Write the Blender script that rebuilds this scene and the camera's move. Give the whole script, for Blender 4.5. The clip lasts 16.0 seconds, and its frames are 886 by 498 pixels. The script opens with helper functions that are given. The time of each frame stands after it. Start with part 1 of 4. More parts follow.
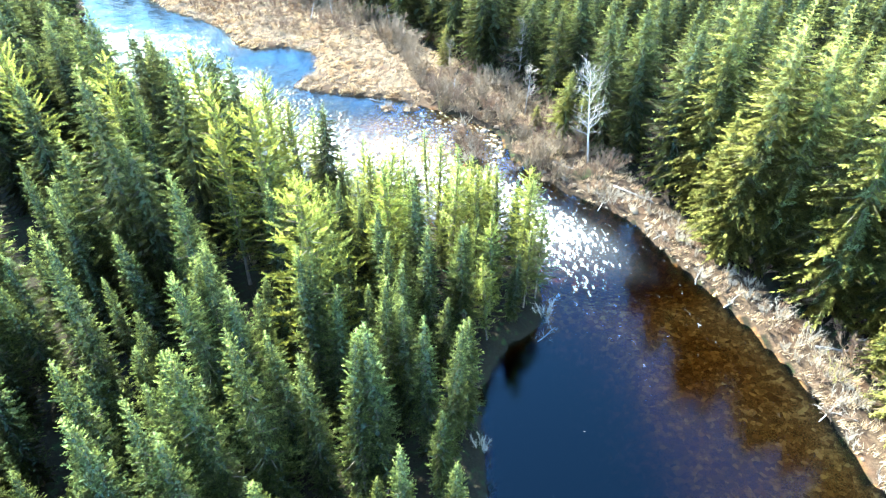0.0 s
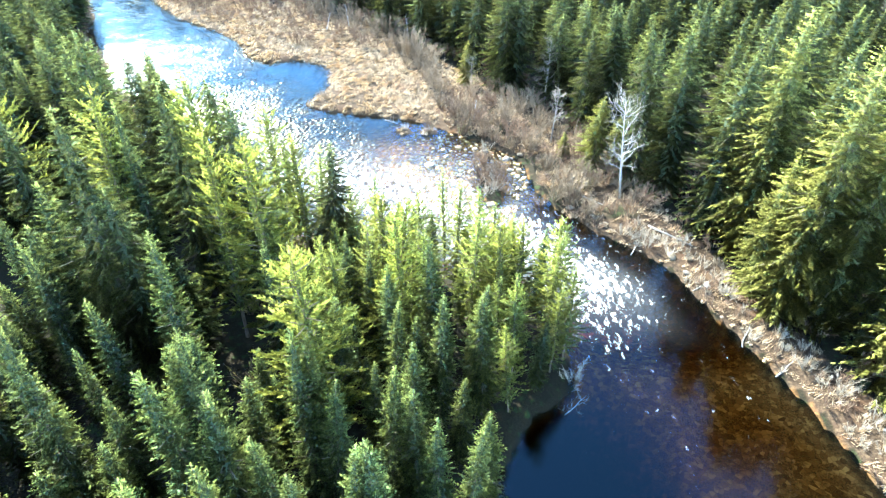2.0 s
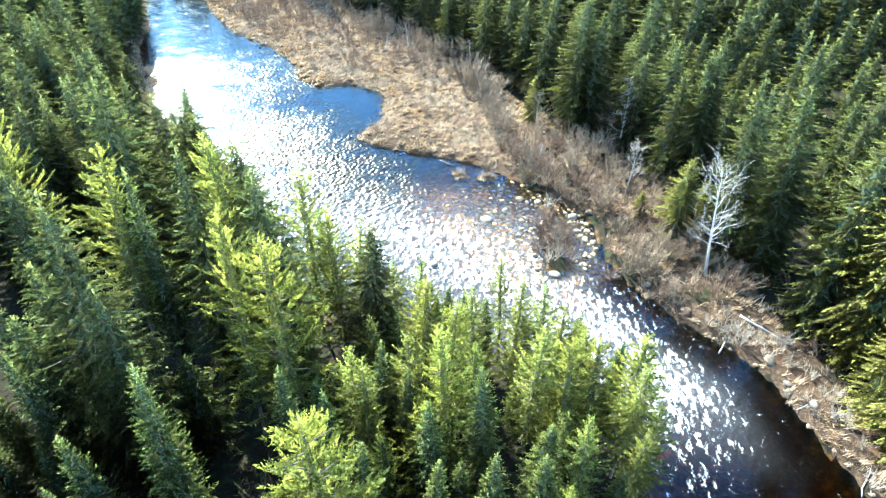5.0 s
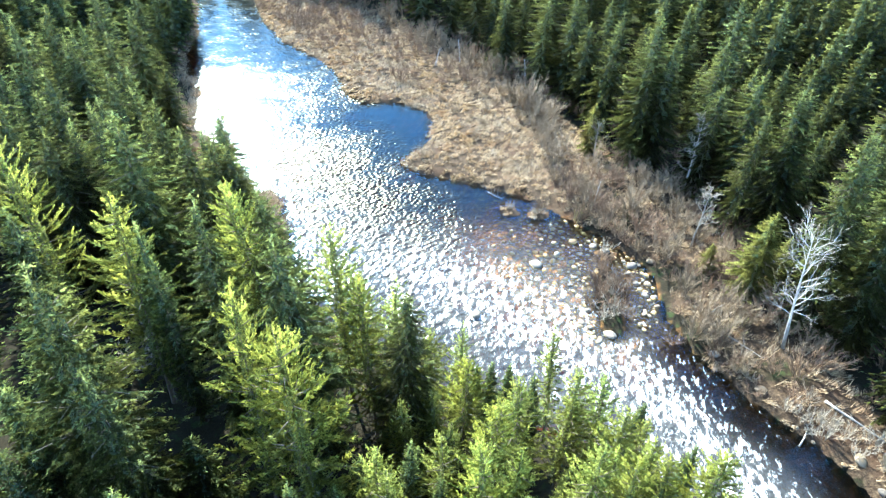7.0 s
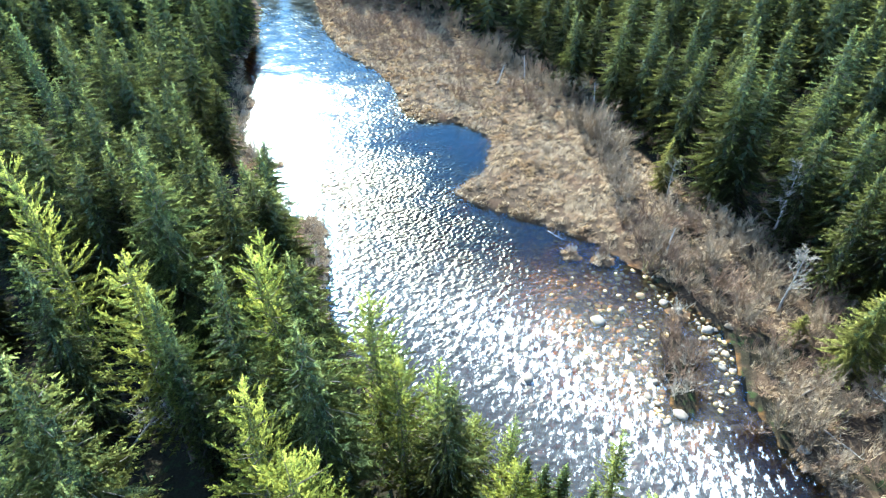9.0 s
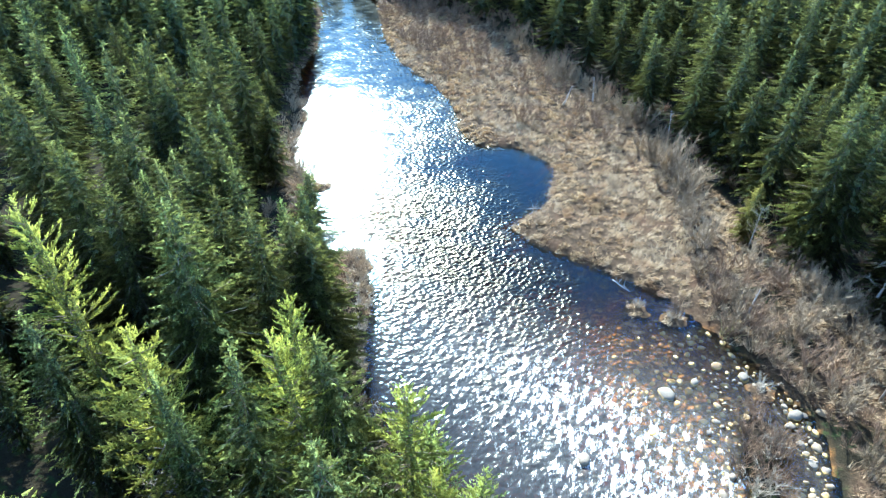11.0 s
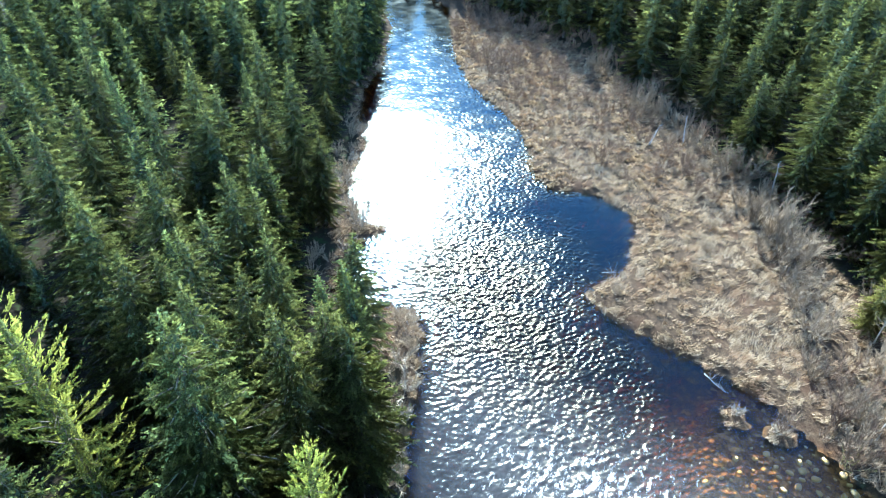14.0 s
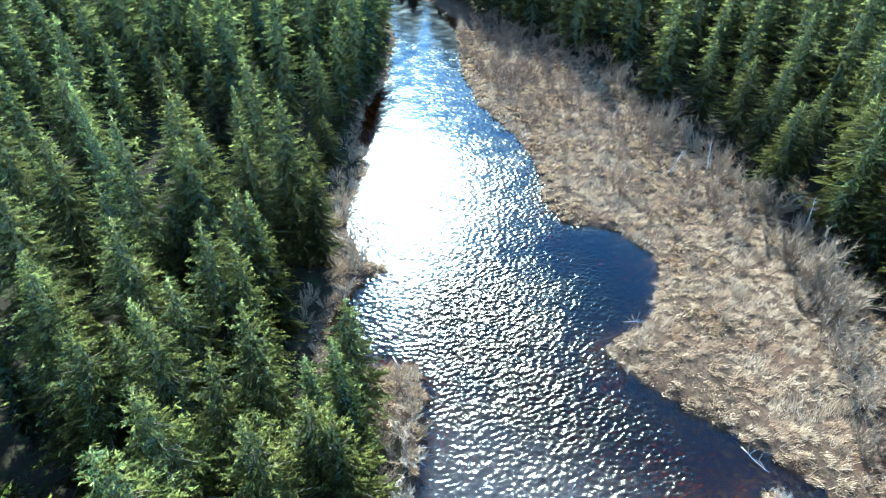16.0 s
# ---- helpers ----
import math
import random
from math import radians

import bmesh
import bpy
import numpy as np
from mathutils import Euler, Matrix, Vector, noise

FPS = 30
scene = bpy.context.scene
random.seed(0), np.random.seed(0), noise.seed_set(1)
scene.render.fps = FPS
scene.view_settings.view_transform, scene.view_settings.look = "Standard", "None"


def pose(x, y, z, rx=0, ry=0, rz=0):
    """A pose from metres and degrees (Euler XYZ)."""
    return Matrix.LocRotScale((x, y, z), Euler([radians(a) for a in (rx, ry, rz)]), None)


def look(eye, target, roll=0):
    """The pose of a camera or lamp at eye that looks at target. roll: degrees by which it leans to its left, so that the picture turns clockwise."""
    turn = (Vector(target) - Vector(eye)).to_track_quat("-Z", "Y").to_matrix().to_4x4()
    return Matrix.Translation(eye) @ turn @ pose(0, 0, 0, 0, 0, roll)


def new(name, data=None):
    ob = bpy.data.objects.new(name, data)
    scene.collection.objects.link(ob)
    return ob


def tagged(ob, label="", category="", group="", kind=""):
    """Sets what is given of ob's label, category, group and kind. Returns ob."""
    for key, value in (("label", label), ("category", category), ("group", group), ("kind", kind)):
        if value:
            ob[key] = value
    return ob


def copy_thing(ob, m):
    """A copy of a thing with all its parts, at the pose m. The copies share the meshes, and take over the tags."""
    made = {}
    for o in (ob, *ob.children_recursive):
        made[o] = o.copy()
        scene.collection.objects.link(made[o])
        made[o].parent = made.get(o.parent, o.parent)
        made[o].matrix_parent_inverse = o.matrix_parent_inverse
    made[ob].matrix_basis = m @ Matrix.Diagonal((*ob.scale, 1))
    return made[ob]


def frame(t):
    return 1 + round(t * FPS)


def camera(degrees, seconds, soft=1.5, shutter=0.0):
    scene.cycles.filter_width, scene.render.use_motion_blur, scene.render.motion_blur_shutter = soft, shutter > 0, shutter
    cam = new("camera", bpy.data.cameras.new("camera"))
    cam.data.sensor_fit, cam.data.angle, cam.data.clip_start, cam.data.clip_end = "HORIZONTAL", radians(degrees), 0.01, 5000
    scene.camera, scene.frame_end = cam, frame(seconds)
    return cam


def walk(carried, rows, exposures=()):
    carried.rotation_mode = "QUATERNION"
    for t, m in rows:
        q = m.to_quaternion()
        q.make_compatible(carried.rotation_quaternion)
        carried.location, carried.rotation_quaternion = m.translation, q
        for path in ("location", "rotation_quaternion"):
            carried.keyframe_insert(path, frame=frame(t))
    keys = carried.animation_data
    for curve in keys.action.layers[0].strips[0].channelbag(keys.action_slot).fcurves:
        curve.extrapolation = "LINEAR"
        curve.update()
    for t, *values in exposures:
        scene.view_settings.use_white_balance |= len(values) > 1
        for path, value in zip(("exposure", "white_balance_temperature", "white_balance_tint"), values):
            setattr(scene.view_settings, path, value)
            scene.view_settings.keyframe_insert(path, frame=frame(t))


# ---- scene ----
cam = camera(70.2, 16.0, 1.2)
METRES, EYE, TILT, LEAN, TURN = 55.0, 37.6, -36.6, -0.23, 0.0
ROWS = [
    (0.0, 0.0, 0.0, 0.0, -0.0, 0.0, 0.0),
    (0.5, -0.0005, 0.0258, 0.0189, 0.19, 0.01, -0.16),
    (1.0, -0.0014, 0.0514, 0.0388, 0.51, 0.01, -0.4),
    (1.5, -0.0027, 0.0769, 0.059, 0.92, 0.01, -0.72),
    (2.0, -0.0041, 0.1023, 0.0796, 1.45, -0.01, -1.12),
    (2.5, -0.0058, 0.1275, 0.1004, 2.06, -0.01, -1.58),
    (3.0, -0.0085, 0.1518, 0.1211, 2.78, -0.03, -2.12),
    (3.5, -0.0113, 0.1762, 0.1419, 3.53, -0.07, -2.69),
    (4.0, -0.0152, 0.2004, 0.1629, 4.26, -0.11, -3.28),
    (6.5, -0.0419, 0.3195, 0.2631, 8.72, -0.44, -6.63),
    (7.0, -0.0484, 0.3432, 0.2826, 9.73, -0.58, -7.36),
    (7.5, -0.0559, 0.3669, 0.3018, 10.83, -0.74, -8.14),
    (8.0, -0.0642, 0.3908, 0.3206, 11.98, -0.92, -8.97),
    (8.5, -0.0729, 0.4144, 0.3391, 13.21, -1.13, -9.82),
    (9.0, -0.0822, 0.4377, 0.3575, 14.44, -1.36, -10.68),
    (11.5, -0.1395, 0.5496, 0.4423, 20.46, -2.6, -14.7),
    (12.0, -0.1528, 0.5708, 0.4587, 21.73, -2.93, -15.5),
    (12.5, -0.1667, 0.5924, 0.4743, 23.0, -3.25, -16.29),
    (13.0, -0.1813, 0.6135, 0.4902, 24.1, -3.55, -16.96),
    (13.5, -0.1962, 0.6345, 0.5061, 24.67, -3.73, -17.34),
    (14.0, -0.2118, 0.6557, 0.5211, 24.82, -3.74, -17.42),
    (14.5, -0.228, 0.6768, 0.5362, 24.84, -3.71, -17.45),
    (15.0, -0.244, 0.698, 0.5522, 24.99, -3.74, -17.56),
    (15.5, -0.2599, 0.7195, 0.5681, 25.14, -3.77, -17.64),
    (16.0, -0.2764, 0.7407, 0.5843, 25.25, -3.8, -17.77),
]
walk(cam, [(t, pose(0, 0, EYE, TILT, LEAN, TURN) @ pose(METRES * x, METRES * y, METRES * z, 90 + pitch, roll, yaw)) for t, x, y, z, yaw, pitch, roll in ROWS], exposures=[(0.0, 3.9, 5800, 0), (4.0, 3.55, 5700, 0), (9.0, 2.97, 5500, 0), (12.0, 2.78, 5250, 0), (16.0, 2.95, 5150, 0)])

# ---- light ----
SUN_AZIMUTH, SUN_HEIGHT = -34.0, 36.0          # degrees from +y (minus: towards -x), degrees above the horizon
_a, _e = radians(SUN_AZIMUTH), radians(SUN_HEIGHT)
SUN_DIR = Vector((math.sin(_a) * math.cos(_e), math.cos(_a) * math.cos(_e), math.sin(_e)))
sun = new("sun", bpy.data.lights.new("sun", "SUN"))
sun.data.energy, sun.data.angle, sun.data.color = 4.8, radians(0.53), (1.0, 0.94, 0.82)
sun.matrix_world = look(SUN_DIR * 300, (0, 0, 0))
world = bpy.data.worlds.new("sky")
scene.world = world
world.use_nodes = True
_sky = world.node_tree.nodes.new("ShaderNodeTexSky")
_sky.sky_type, _sky.sun_disc = "NISHITA", False
_sky.sun_elevation, _sky.sun_rotation = _e, _a
_sky.air_density, _sky.dust_density, _sky.ozone_density = 1.0, 0.0, 2.0
_bg = world.node_tree.nodes["Background"]
_bg.inputs["Strength"].default_value = 0.15
world.node_tree.links.new(_sky.outputs["Color"], _bg.inputs["Color"])

# ---- materials ----


class Nodes:
    """A small builder for node materials."""

    def __init__(self, name):
        self.mat = bpy.data.materials.new(name)
        self.mat.use_nodes = True
        self.tree = self.mat.node_tree
        self.tree.nodes.clear()
        self.out = self.add("OutputMaterial")

    def add(self, kind):
        return self.tree.nodes.new("ShaderNode" + kind)

    def put(self, socket, value):
        if isinstance(value, bpy.types.NodeSocket):
            self.tree.links.new(value, socket)
        else:
            socket.default_value = value

    def place(self):
        return self.add("NewGeometry").outputs["Position"]

    def noise(self, scale, detail=3.0, rough=0.6, at=None, stretch=None):
        at = at if at is not None else self.place()
        if stretch:
            m = self.add("Mapping")
            self.put(m.inputs["Vector"], at)
            m.inputs["Rotation"].default_value = (0, 0, stretch[0])
            m.inputs["Scale"].default_value = stretch[1]
            at = m.outputs[0]
        n = self.add("TexNoise")
        self.put(n.inputs["Vector"], at)
        n.inputs["Scale"].default_value, n.inputs["Detail"].default_value, n.inputs["Roughness"].default_value = scale, detail, rough
        return n.outputs["Fac"]

    def cells(self, scale, feature="F1", at=None):
        n = self.add("TexVoronoi")
        n.feature = feature
        self.put(n.inputs["Vector"], at if at is not None else self.place())
        n.inputs["Scale"].default_value = scale
        return n

    def math(self, op, a, b=0.0, c=0.0, clamp=False):
        n = self.add("Math")
        n.operation, n.use_clamp = op, clamp
        self.put(n.inputs[0], a), self.put(n.inputs[1], b), self.put(n.inputs[2], c)
        return n.outputs[0]

    def step(self, value, lo, hi):
        n = self.add("MapRange")
        n.interpolation_type = "SMOOTHSTEP"
        self.put(n.inputs["Value"], value)
        n.inputs["From Min"].default_value, n.inputs["From Max"].default_value = lo, hi
        return n.outputs["Result"]

    def mix(self, fac, a, b, blend="MIX"):
        n = self.add("Mix")
        n.data_type, n.blend_type = "RGBA", blend
        for i, v in ((0, fac), (6, a), (7, b)):
            if isinstance(v, tuple) and len(v) == 3:
                v = (*v, 1.0)
            self.put(n.inputs[i], v)
        return n.outputs[2]

    def ramp(self, fac, *stops):
        n = self.add("ValToRGB")
        ramp = n.color_ramp
        while len(ramp.elements) < len(stops):
            ramp.elements.new(0.5)
        for el, (pos, col) in zip(ramp.elements, stops):
            el.position, el.color = pos, (*col, 1.0)
        self.put(n.inputs[0], fac)
        return n.outputs["Color"]

    def attr(self, name):
        n = self.add("Attribute")
        n.attribute_name = name
        return n.outputs["Fac"]

    def bump(self, height, strength=0.5, dist=0.05):
        n = self.add("Bump")
        self.put(n.inputs["Height"], height)
        n.inputs["Distance"].default_value = dist
        self.put(n.inputs["Strength"], strength)
        return n.outputs["Normal"]

    def blend(self, fac, a, b):
        n = self.add("MixShader")
        self.put(n.inputs[0], fac), self.put(n.inputs[1], a), self.put(n.inputs[2], b)
        return n.outputs[0]

    def surface(self, color, rough=0.85, normal=None, gloss=0.3):
        n = self.add("BsdfPrincipled")
        self.put(n.inputs["Base Color"], color if not isinstance(color, tuple) else (*color, 1.0))
        self.put(n.inputs["Roughness"], rough)
        n.inputs["Specular IOR Level"].default_value = gloss
        if normal is not None:
            self.put(n.inputs["Normal"], normal)
        return n.outputs[0]

    def done(self, shader):
        self.put(self.out.inputs["Surface"], shader)
        return self.mat


def foliage(name, dark, light, lit_tips, through_light, lit):
    """Needles: fine sprays that let a little of the light through, varied tree by tree and spray by spray."""
    n = Nodes(name)
    tree = n.add("ObjectInfo").outputs["Random"]
    spray = n.add("NewGeometry").outputs["Random Per Island"]
    grain = n.noise(1.1, 2.0)
    c = n.mix(n.math("MULTIPLY_ADD", spray, 0.5, n.math("MULTIPLY", n.step(grain, 0.3, 0.7), 0.5)), dark, light)
    c = n.mix(n.math("MULTIPLY", n.math("MULTIPLY_ADD", spray, 0.45, 0.5), n.attr("tip")), c, lit_tips)      # sunlight painted on the bough ends as a lighter colour
    h = n.add("HueSaturation")
    n.put(h.inputs["Color"], c)
    stand = n.noise(0.22, 1.0)
    n.put(h.inputs["Hue"], n.math("MULTIPLY_ADD", tree, 0.04, n.math("MULTIPLY_ADD", stand, 0.05, 0.455)))
    n.put(h.inputs["Saturation"], n.math("MULTIPLY_ADD", stand, -0.4, 1.2))
    n.put(h.inputs["Value"], n.math("MULTIPLY_ADD", tree, 0.4, n.math("MULTIPLY_ADD", stand, 0.7, 0.62)))
    inner_shade = n.attr("inner_shade")
    c = n.mix(inner_shade, h.outputs[0], (0.020, 0.021, 0.012))                             # shade inside the crown, put into the colour
    d = n.surface(c, 0.8, gloss=0.05)
    t = n.add("BsdfTranslucent")
    n.put(t.inputs["Color"], n.mix(0.6, c, lit))
    leaf = n.blend(n.math("MULTIPLY", through_light, n.math("SUBTRACT", 1.0, inner_shade)), d, t.outputs[0])
    gaps = n.step(n.noise(9.0, 3.0, 0.7), 0.49, 0.55)      # the gaps between the needles
    return n.done(n.blend(gaps, leaf, n.add("BsdfTransparent").outputs[0]))


def bark(name, a, b, scale=6.0):
    n = Nodes(name)
    g = n.noise(scale, 5.0, 0.7, stretch=(0, (1, 1, 0.35)))
    s = n.noise(0.9, 2.0)
    c = n.mix(n.step(g, 0.35, 0.65), a, b)
    c = n.mix(n.math("MULTIPLY", n.step(s, 0.5, 0.7), 0.45), c, tuple(0.5 * v for v in a))
    return n.done(n.surface(c, 0.9, n.bump(g, 0.7, 0.03)))


def twigs(name, a, b):
    n = Nodes(name)
    r = n.add("NewGeometry").outputs["Random Per Island"]
    o = n.add("ObjectInfo").outputs["Random"]
    c = n.mix(n.math("MULTIPLY_ADD", r, 0.45, n.math("MULTIPLY", o, 0.55)), a, b)
    return n.done(n.surface(c, 0.85))


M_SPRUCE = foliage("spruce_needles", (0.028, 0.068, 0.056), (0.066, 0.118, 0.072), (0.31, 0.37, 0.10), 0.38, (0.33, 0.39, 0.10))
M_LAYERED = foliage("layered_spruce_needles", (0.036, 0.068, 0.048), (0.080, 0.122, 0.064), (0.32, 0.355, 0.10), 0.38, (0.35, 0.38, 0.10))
# lit copy of the layered needles: sun on the near east trees painted in
M_TALL_LIT = foliage("lit_tall_spruce_needles", (0.090, 0.134, 0.060), (0.205, 0.245, 0.088), (0.46, 0.46, 0.135), 0.56, (0.60, 0.59, 0.15))
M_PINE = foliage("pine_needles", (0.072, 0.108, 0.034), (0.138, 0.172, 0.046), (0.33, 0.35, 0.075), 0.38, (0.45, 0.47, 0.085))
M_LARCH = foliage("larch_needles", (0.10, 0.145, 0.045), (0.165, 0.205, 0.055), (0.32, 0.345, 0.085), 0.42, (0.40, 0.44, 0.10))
M_BARK = bark("conifer_bark", (0.085, 0.066, 0.050), (0.17, 0.138, 0.11))
M_PALE = bark("pale_bark", (0.26, 0.24, 0.22), (0.46, 0.44, 0.41))
M_GREY = bark("weathered_wood", (0.16, 0.14, 0.12), (0.33, 0.30, 0.26))
M_TWIG = twigs("shrub_twigs", (0.075, 0.052, 0.030), (0.32, 0.235, 0.145))
M_TWIG_RED = twigs("red_brown_twigs", (0.065, 0.038, 0.022), (0.25, 0.160, 0.095))
M_TWIG_PALE = twigs("pale_twigs", (0.15, 0.12, 0.085), (0.38, 0.325, 0.245))
M_BUD = foliage("budding_leaves", (0.16, 0.15, 0.05), (0.24, 0.21, 0.07), (0.34, 0.30, 0.09), 0.4, (0.36, 0.33, 0.09))


def straw_material():
    n = Nodes("dry_grass")
    r = n.add("NewGeometry").outputs["Random Per Island"]
    big = n.noise(0.35, 3.0)
    c = n.ramp(r, (0.0, (0.075, 0.046, 0.022)), (0.35, (0.23, 0.155, 0.080)), (1.0, (0.60, 0.47, 0.30)))
    c = n.mix(n.step(big, 0.46, 0.66), c, n.mix(0.5, c, (0.22, 0.12, 0.06)))
    t = n.add("BsdfTranslucent")
    n.put(t.inputs["Color"], c)
    return n.done(n.blend(0.3, n.surface(c, 0.75), t.outputs[0]))


M_STRAW = straw_material()


def rock_material():
    n = Nodes("river_stone")
    r = n.add("ObjectInfo").outputs["Random"]
    g = n.noise(5.0, 5.0, 0.65)
    c = n.ramp(r, (0.0, (0.06, 0.05, 0.042)), (0.35, (0.13, 0.112, 0.09)), (0.7, (0.17, 0.128, 0.08)), (1.0, (0.15, 0.085, 0.032)))
    c = n.mix(n.step(g, 0.4, 0.65), c, n.mix(0.5, c, (0.18, 0.15, 0.11)))
    z = n.add("SeparateXYZ")
    n.put(z.inputs[0], n.place())
    wet = n.step(z.outputs["Z"], 0.10, 0.0)
    c = n.mix(n.math("MULTIPLY", wet, 0.75), c, (0.62, 0.38, 0.10))
    return n.done(n.surface(c, n.math("MULTIPLY_ADD", wet, -0.5, 0.85), n.bump(g, 0.6, 0.06)))


M_ROCK = rock_material()


def ground_material():
    """One soil: needle litter in the woods, straw on the marsh and banks, amber cobbles on the river's bed."""
    n = Nodes("ground")
    fine, mid, big = n.noise(7.0, 5.0, 0.7), n.noise(1.3, 4.0), n.noise(0.25, 3.0)
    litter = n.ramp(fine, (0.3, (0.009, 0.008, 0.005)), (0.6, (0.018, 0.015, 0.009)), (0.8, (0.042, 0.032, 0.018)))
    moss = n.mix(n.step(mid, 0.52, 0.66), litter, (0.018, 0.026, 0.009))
    straw = n.ramp(n.noise(3.0, 6.0, 0.75), (0.3, (0.016, 0.011, 0.007)), (0.5, (0.040, 0.027, 0.017)), (0.75, (0.12, 0.085, 0.050)))
    straw = n.mix(n.step(big, 0.5, 0.75), straw, (0.055, 0.032, 0.019))
    stone = n.cells(2.6)
    joint = n.cells(2.6, "DISTANCE_TO_EDGE").outputs["Distance"]
    tone = n.add("SeparateColor")
    n.put(tone.inputs[0], stone.outputs["Color"])
    bed = n.ramp(tone.outputs[0], (0.0, (0.09, 0.038, 0.012)), (0.5, (0.24, 0.108, 0.03)), (1.0, (0.48, 0.26, 0.08)))
    bed = n.mix(n.math("MULTIPLY", n.step(joint, 0.07, 0.0), 0.5), bed, (0.05, 0.03, 0.015))
    bed = n.mix(n.step(mid, 0.40, 0.62), bed, n.mix(n.step(fine, 0.4, 0.6), (0.07, 0.034, 0.012), (0.24, 0.11, 0.03)))
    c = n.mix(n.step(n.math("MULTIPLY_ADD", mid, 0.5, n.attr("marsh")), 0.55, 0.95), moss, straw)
    wet = n.attr("bed")
    c = n.mix(wet, c, bed)
    return n.done(n.surface(c, 0.95, n.bump(n.math("ADD", fine, mid), 0.8, 0.12), gloss=0.05))


M_GROUND = ground_material()


def water_material():
    """Clear, tea-brown water: light is lost with depth, the surface mirrors the sky; foam where it runs fast."""
    n = Nodes("river_water")
    depth, fast = n.attr("depth"), n.attr("fast")
    tint = n.add("CombineColor")
    for i, keep in enumerate((0.46, 0.27, 0.10)):
        n.put(tint.inputs[i], n.math("POWER", keep, depth))
    clear = n.add("BsdfTransparent")
    n.put(clear.inputs["Color"], tint.outputs[0])
    ripple = n.noise(6.5, 4.0, 0.65, stretch=(0.65, (1.0, 0.6, 1.0)))
    small = n.noise(18.0, 2.0, 0.6)
    swell = n.noise(1.2, 3.0, 0.6)
    h = n.math("ADD", n.math("MULTIPLY_ADD", small, 0.22, ripple), n.math("MULTIPLY", swell, 0.2))
    strength = n.math("MULTIPLY_ADD", n.math("MULTIPLY", fast, n.math("MULTIPLY_ADD", n.attr("torn"), -0.6, 1.0)), 0.20, 0.05)
    normal = n.bump(h, strength, 0.07)
    gloss = n.add("BsdfGlossy")
    # mirror colour dimmed and tinted blue where calm, painting a deeper sky reflection
    n.put(gloss.inputs["Color"], n.mix(fast, (0.30, 0.49, 0.63), (0.66, 0.63, 0.50)))
    n.put(gloss.inputs["Roughness"], n.math("MULTIPLY_ADD", fast, 0.22, 0.03))
    n.put(gloss.inputs["Normal"], normal)
    fresnel = n.add("Fresnel")
    fresnel.inputs["IOR"].default_value = 1.33
    n.put(fresnel.inputs["Normal"], normal)
    water = n.blend(fresnel.outputs[0], clear.outputs[0], gloss.outputs[0])
    streak = n.noise(1.9, 7.0, 0.78, stretch=(0.70, (1.0, 0.45, 1.0)))
    froth = n.attr("foam")
    f = n.step(n.math("ADD", streak, n.math("MULTIPLY", froth, 0.20)), 0.66, 0.76)
    foam = n.surface((0.75, 0.75, 0.74), 0.7, n.bump(streak, 0.8, 0.08))
    return n.done(n.blend(n.math("MAXIMUM", n.math("MULTIPLY", f, 0.85), n.math("MULTIPLY", n.attr("torn"), n.math("MULTIPLY", streak, 0.11))), water, foam))


M_WATER = water_material()

# ---- the plan: banks, depths and heights ----
LEFT_BANK = [(5, -60), (4, 0), (3.4, 24), (3.0, 32), (5.5, 36.7), (8.8, 40), (9.2, 45), (8.3, 50), (4, 53.5), (-2, 55), (-8, 56), (-14, 58.5),
             (-18.5, 60.3), (-22, 62), (-25, 64), (-27.8, 69.3), (-31, 76), (-33.6, 80.5), (-35.4, 82), (-37.5, 81.4), (-39.2, 79.7), (-41, 79),
             (-43.5, 80.5), (-45.1, 83.4), (-45.8, 88.6), (-44.4, 91.5), (-48, 92), (-52, 94.5), (-55, 99), (-58.4, 107), (-64, 113), (-69, 121),
             (-73.5, 133), (-83, 150), (-92, 160), (-112, 166), (-150, 168)]
RIGHT_BANK = [(30, -60), (29.5, 0), (29.2, 23.5), (28.5, 32), (26.7, 39.5), (24.5, 44.7), (22.2, 50), (20.4, 55.2), (17.5, 58.5), (14.1, 61.2),
              (10.6, 65.6), (8.6, 69.5), (8.3, 73), (7.2, 76.4), (4.4, 79.8), (1.2, 82.6), (-3, 85.4), (-7, 87.4), (-11.4, 88.4), (-15.4, 89.2), (-19.5, 90.2), (-22.6, 92),
              (-22.2, 94), (-20.4, 97), (-20.6, 100), (-21.2, 104.5), (-22.8, 107.6), (-27.2, 110), (-31.8, 108.4), (-34.5, 109.6), (-37.3, 112.8),
              (-40.5, 118.5), (-44, 122.5), (-48.8, 126.5), (-55.5, 131.3), (-64, 141.5), (-72, 154), (-80, 167), (-96, 177), (-120, 182), (-150, 184)]
RIGHT_WOODS = [(34, -60), (33.5, 0), (33, 26), (32, 36), (30, 42), (28, 48), (25.8, 55), (23.5, 61), (22, 66), (20.5, 73), (18, 80), (14.5, 87),
               (10, 93), (5, 99), (-2, 107), (-7, 114), (-13, 123), (-22, 130), (-30, 139), (-40, 149), (-50, 157), (-61, 163), (-72, 168), (-80, 174), (-94, 182), (-120, 186), (-150, 188)]
RAPIDS = [(14, 46), (12, 54), (4, 61), (-6, 68), (-16, 75), (-26, 84), (-33, 91)]


def to_line(p, line):
    """The distance of each point from a polyline."""
    best = np.full(len(p), 1e9)
    line = np.array(line, float)
    for a, b in zip(line[:-1], line[1:]):
        ab = b - a
        s = np.clip(((p - a) @ ab) / (ab @ ab), 0, 1)
        best = np.minimum(best, np.hypot(*(p - a - s[:, None] * ab).T))
    return best


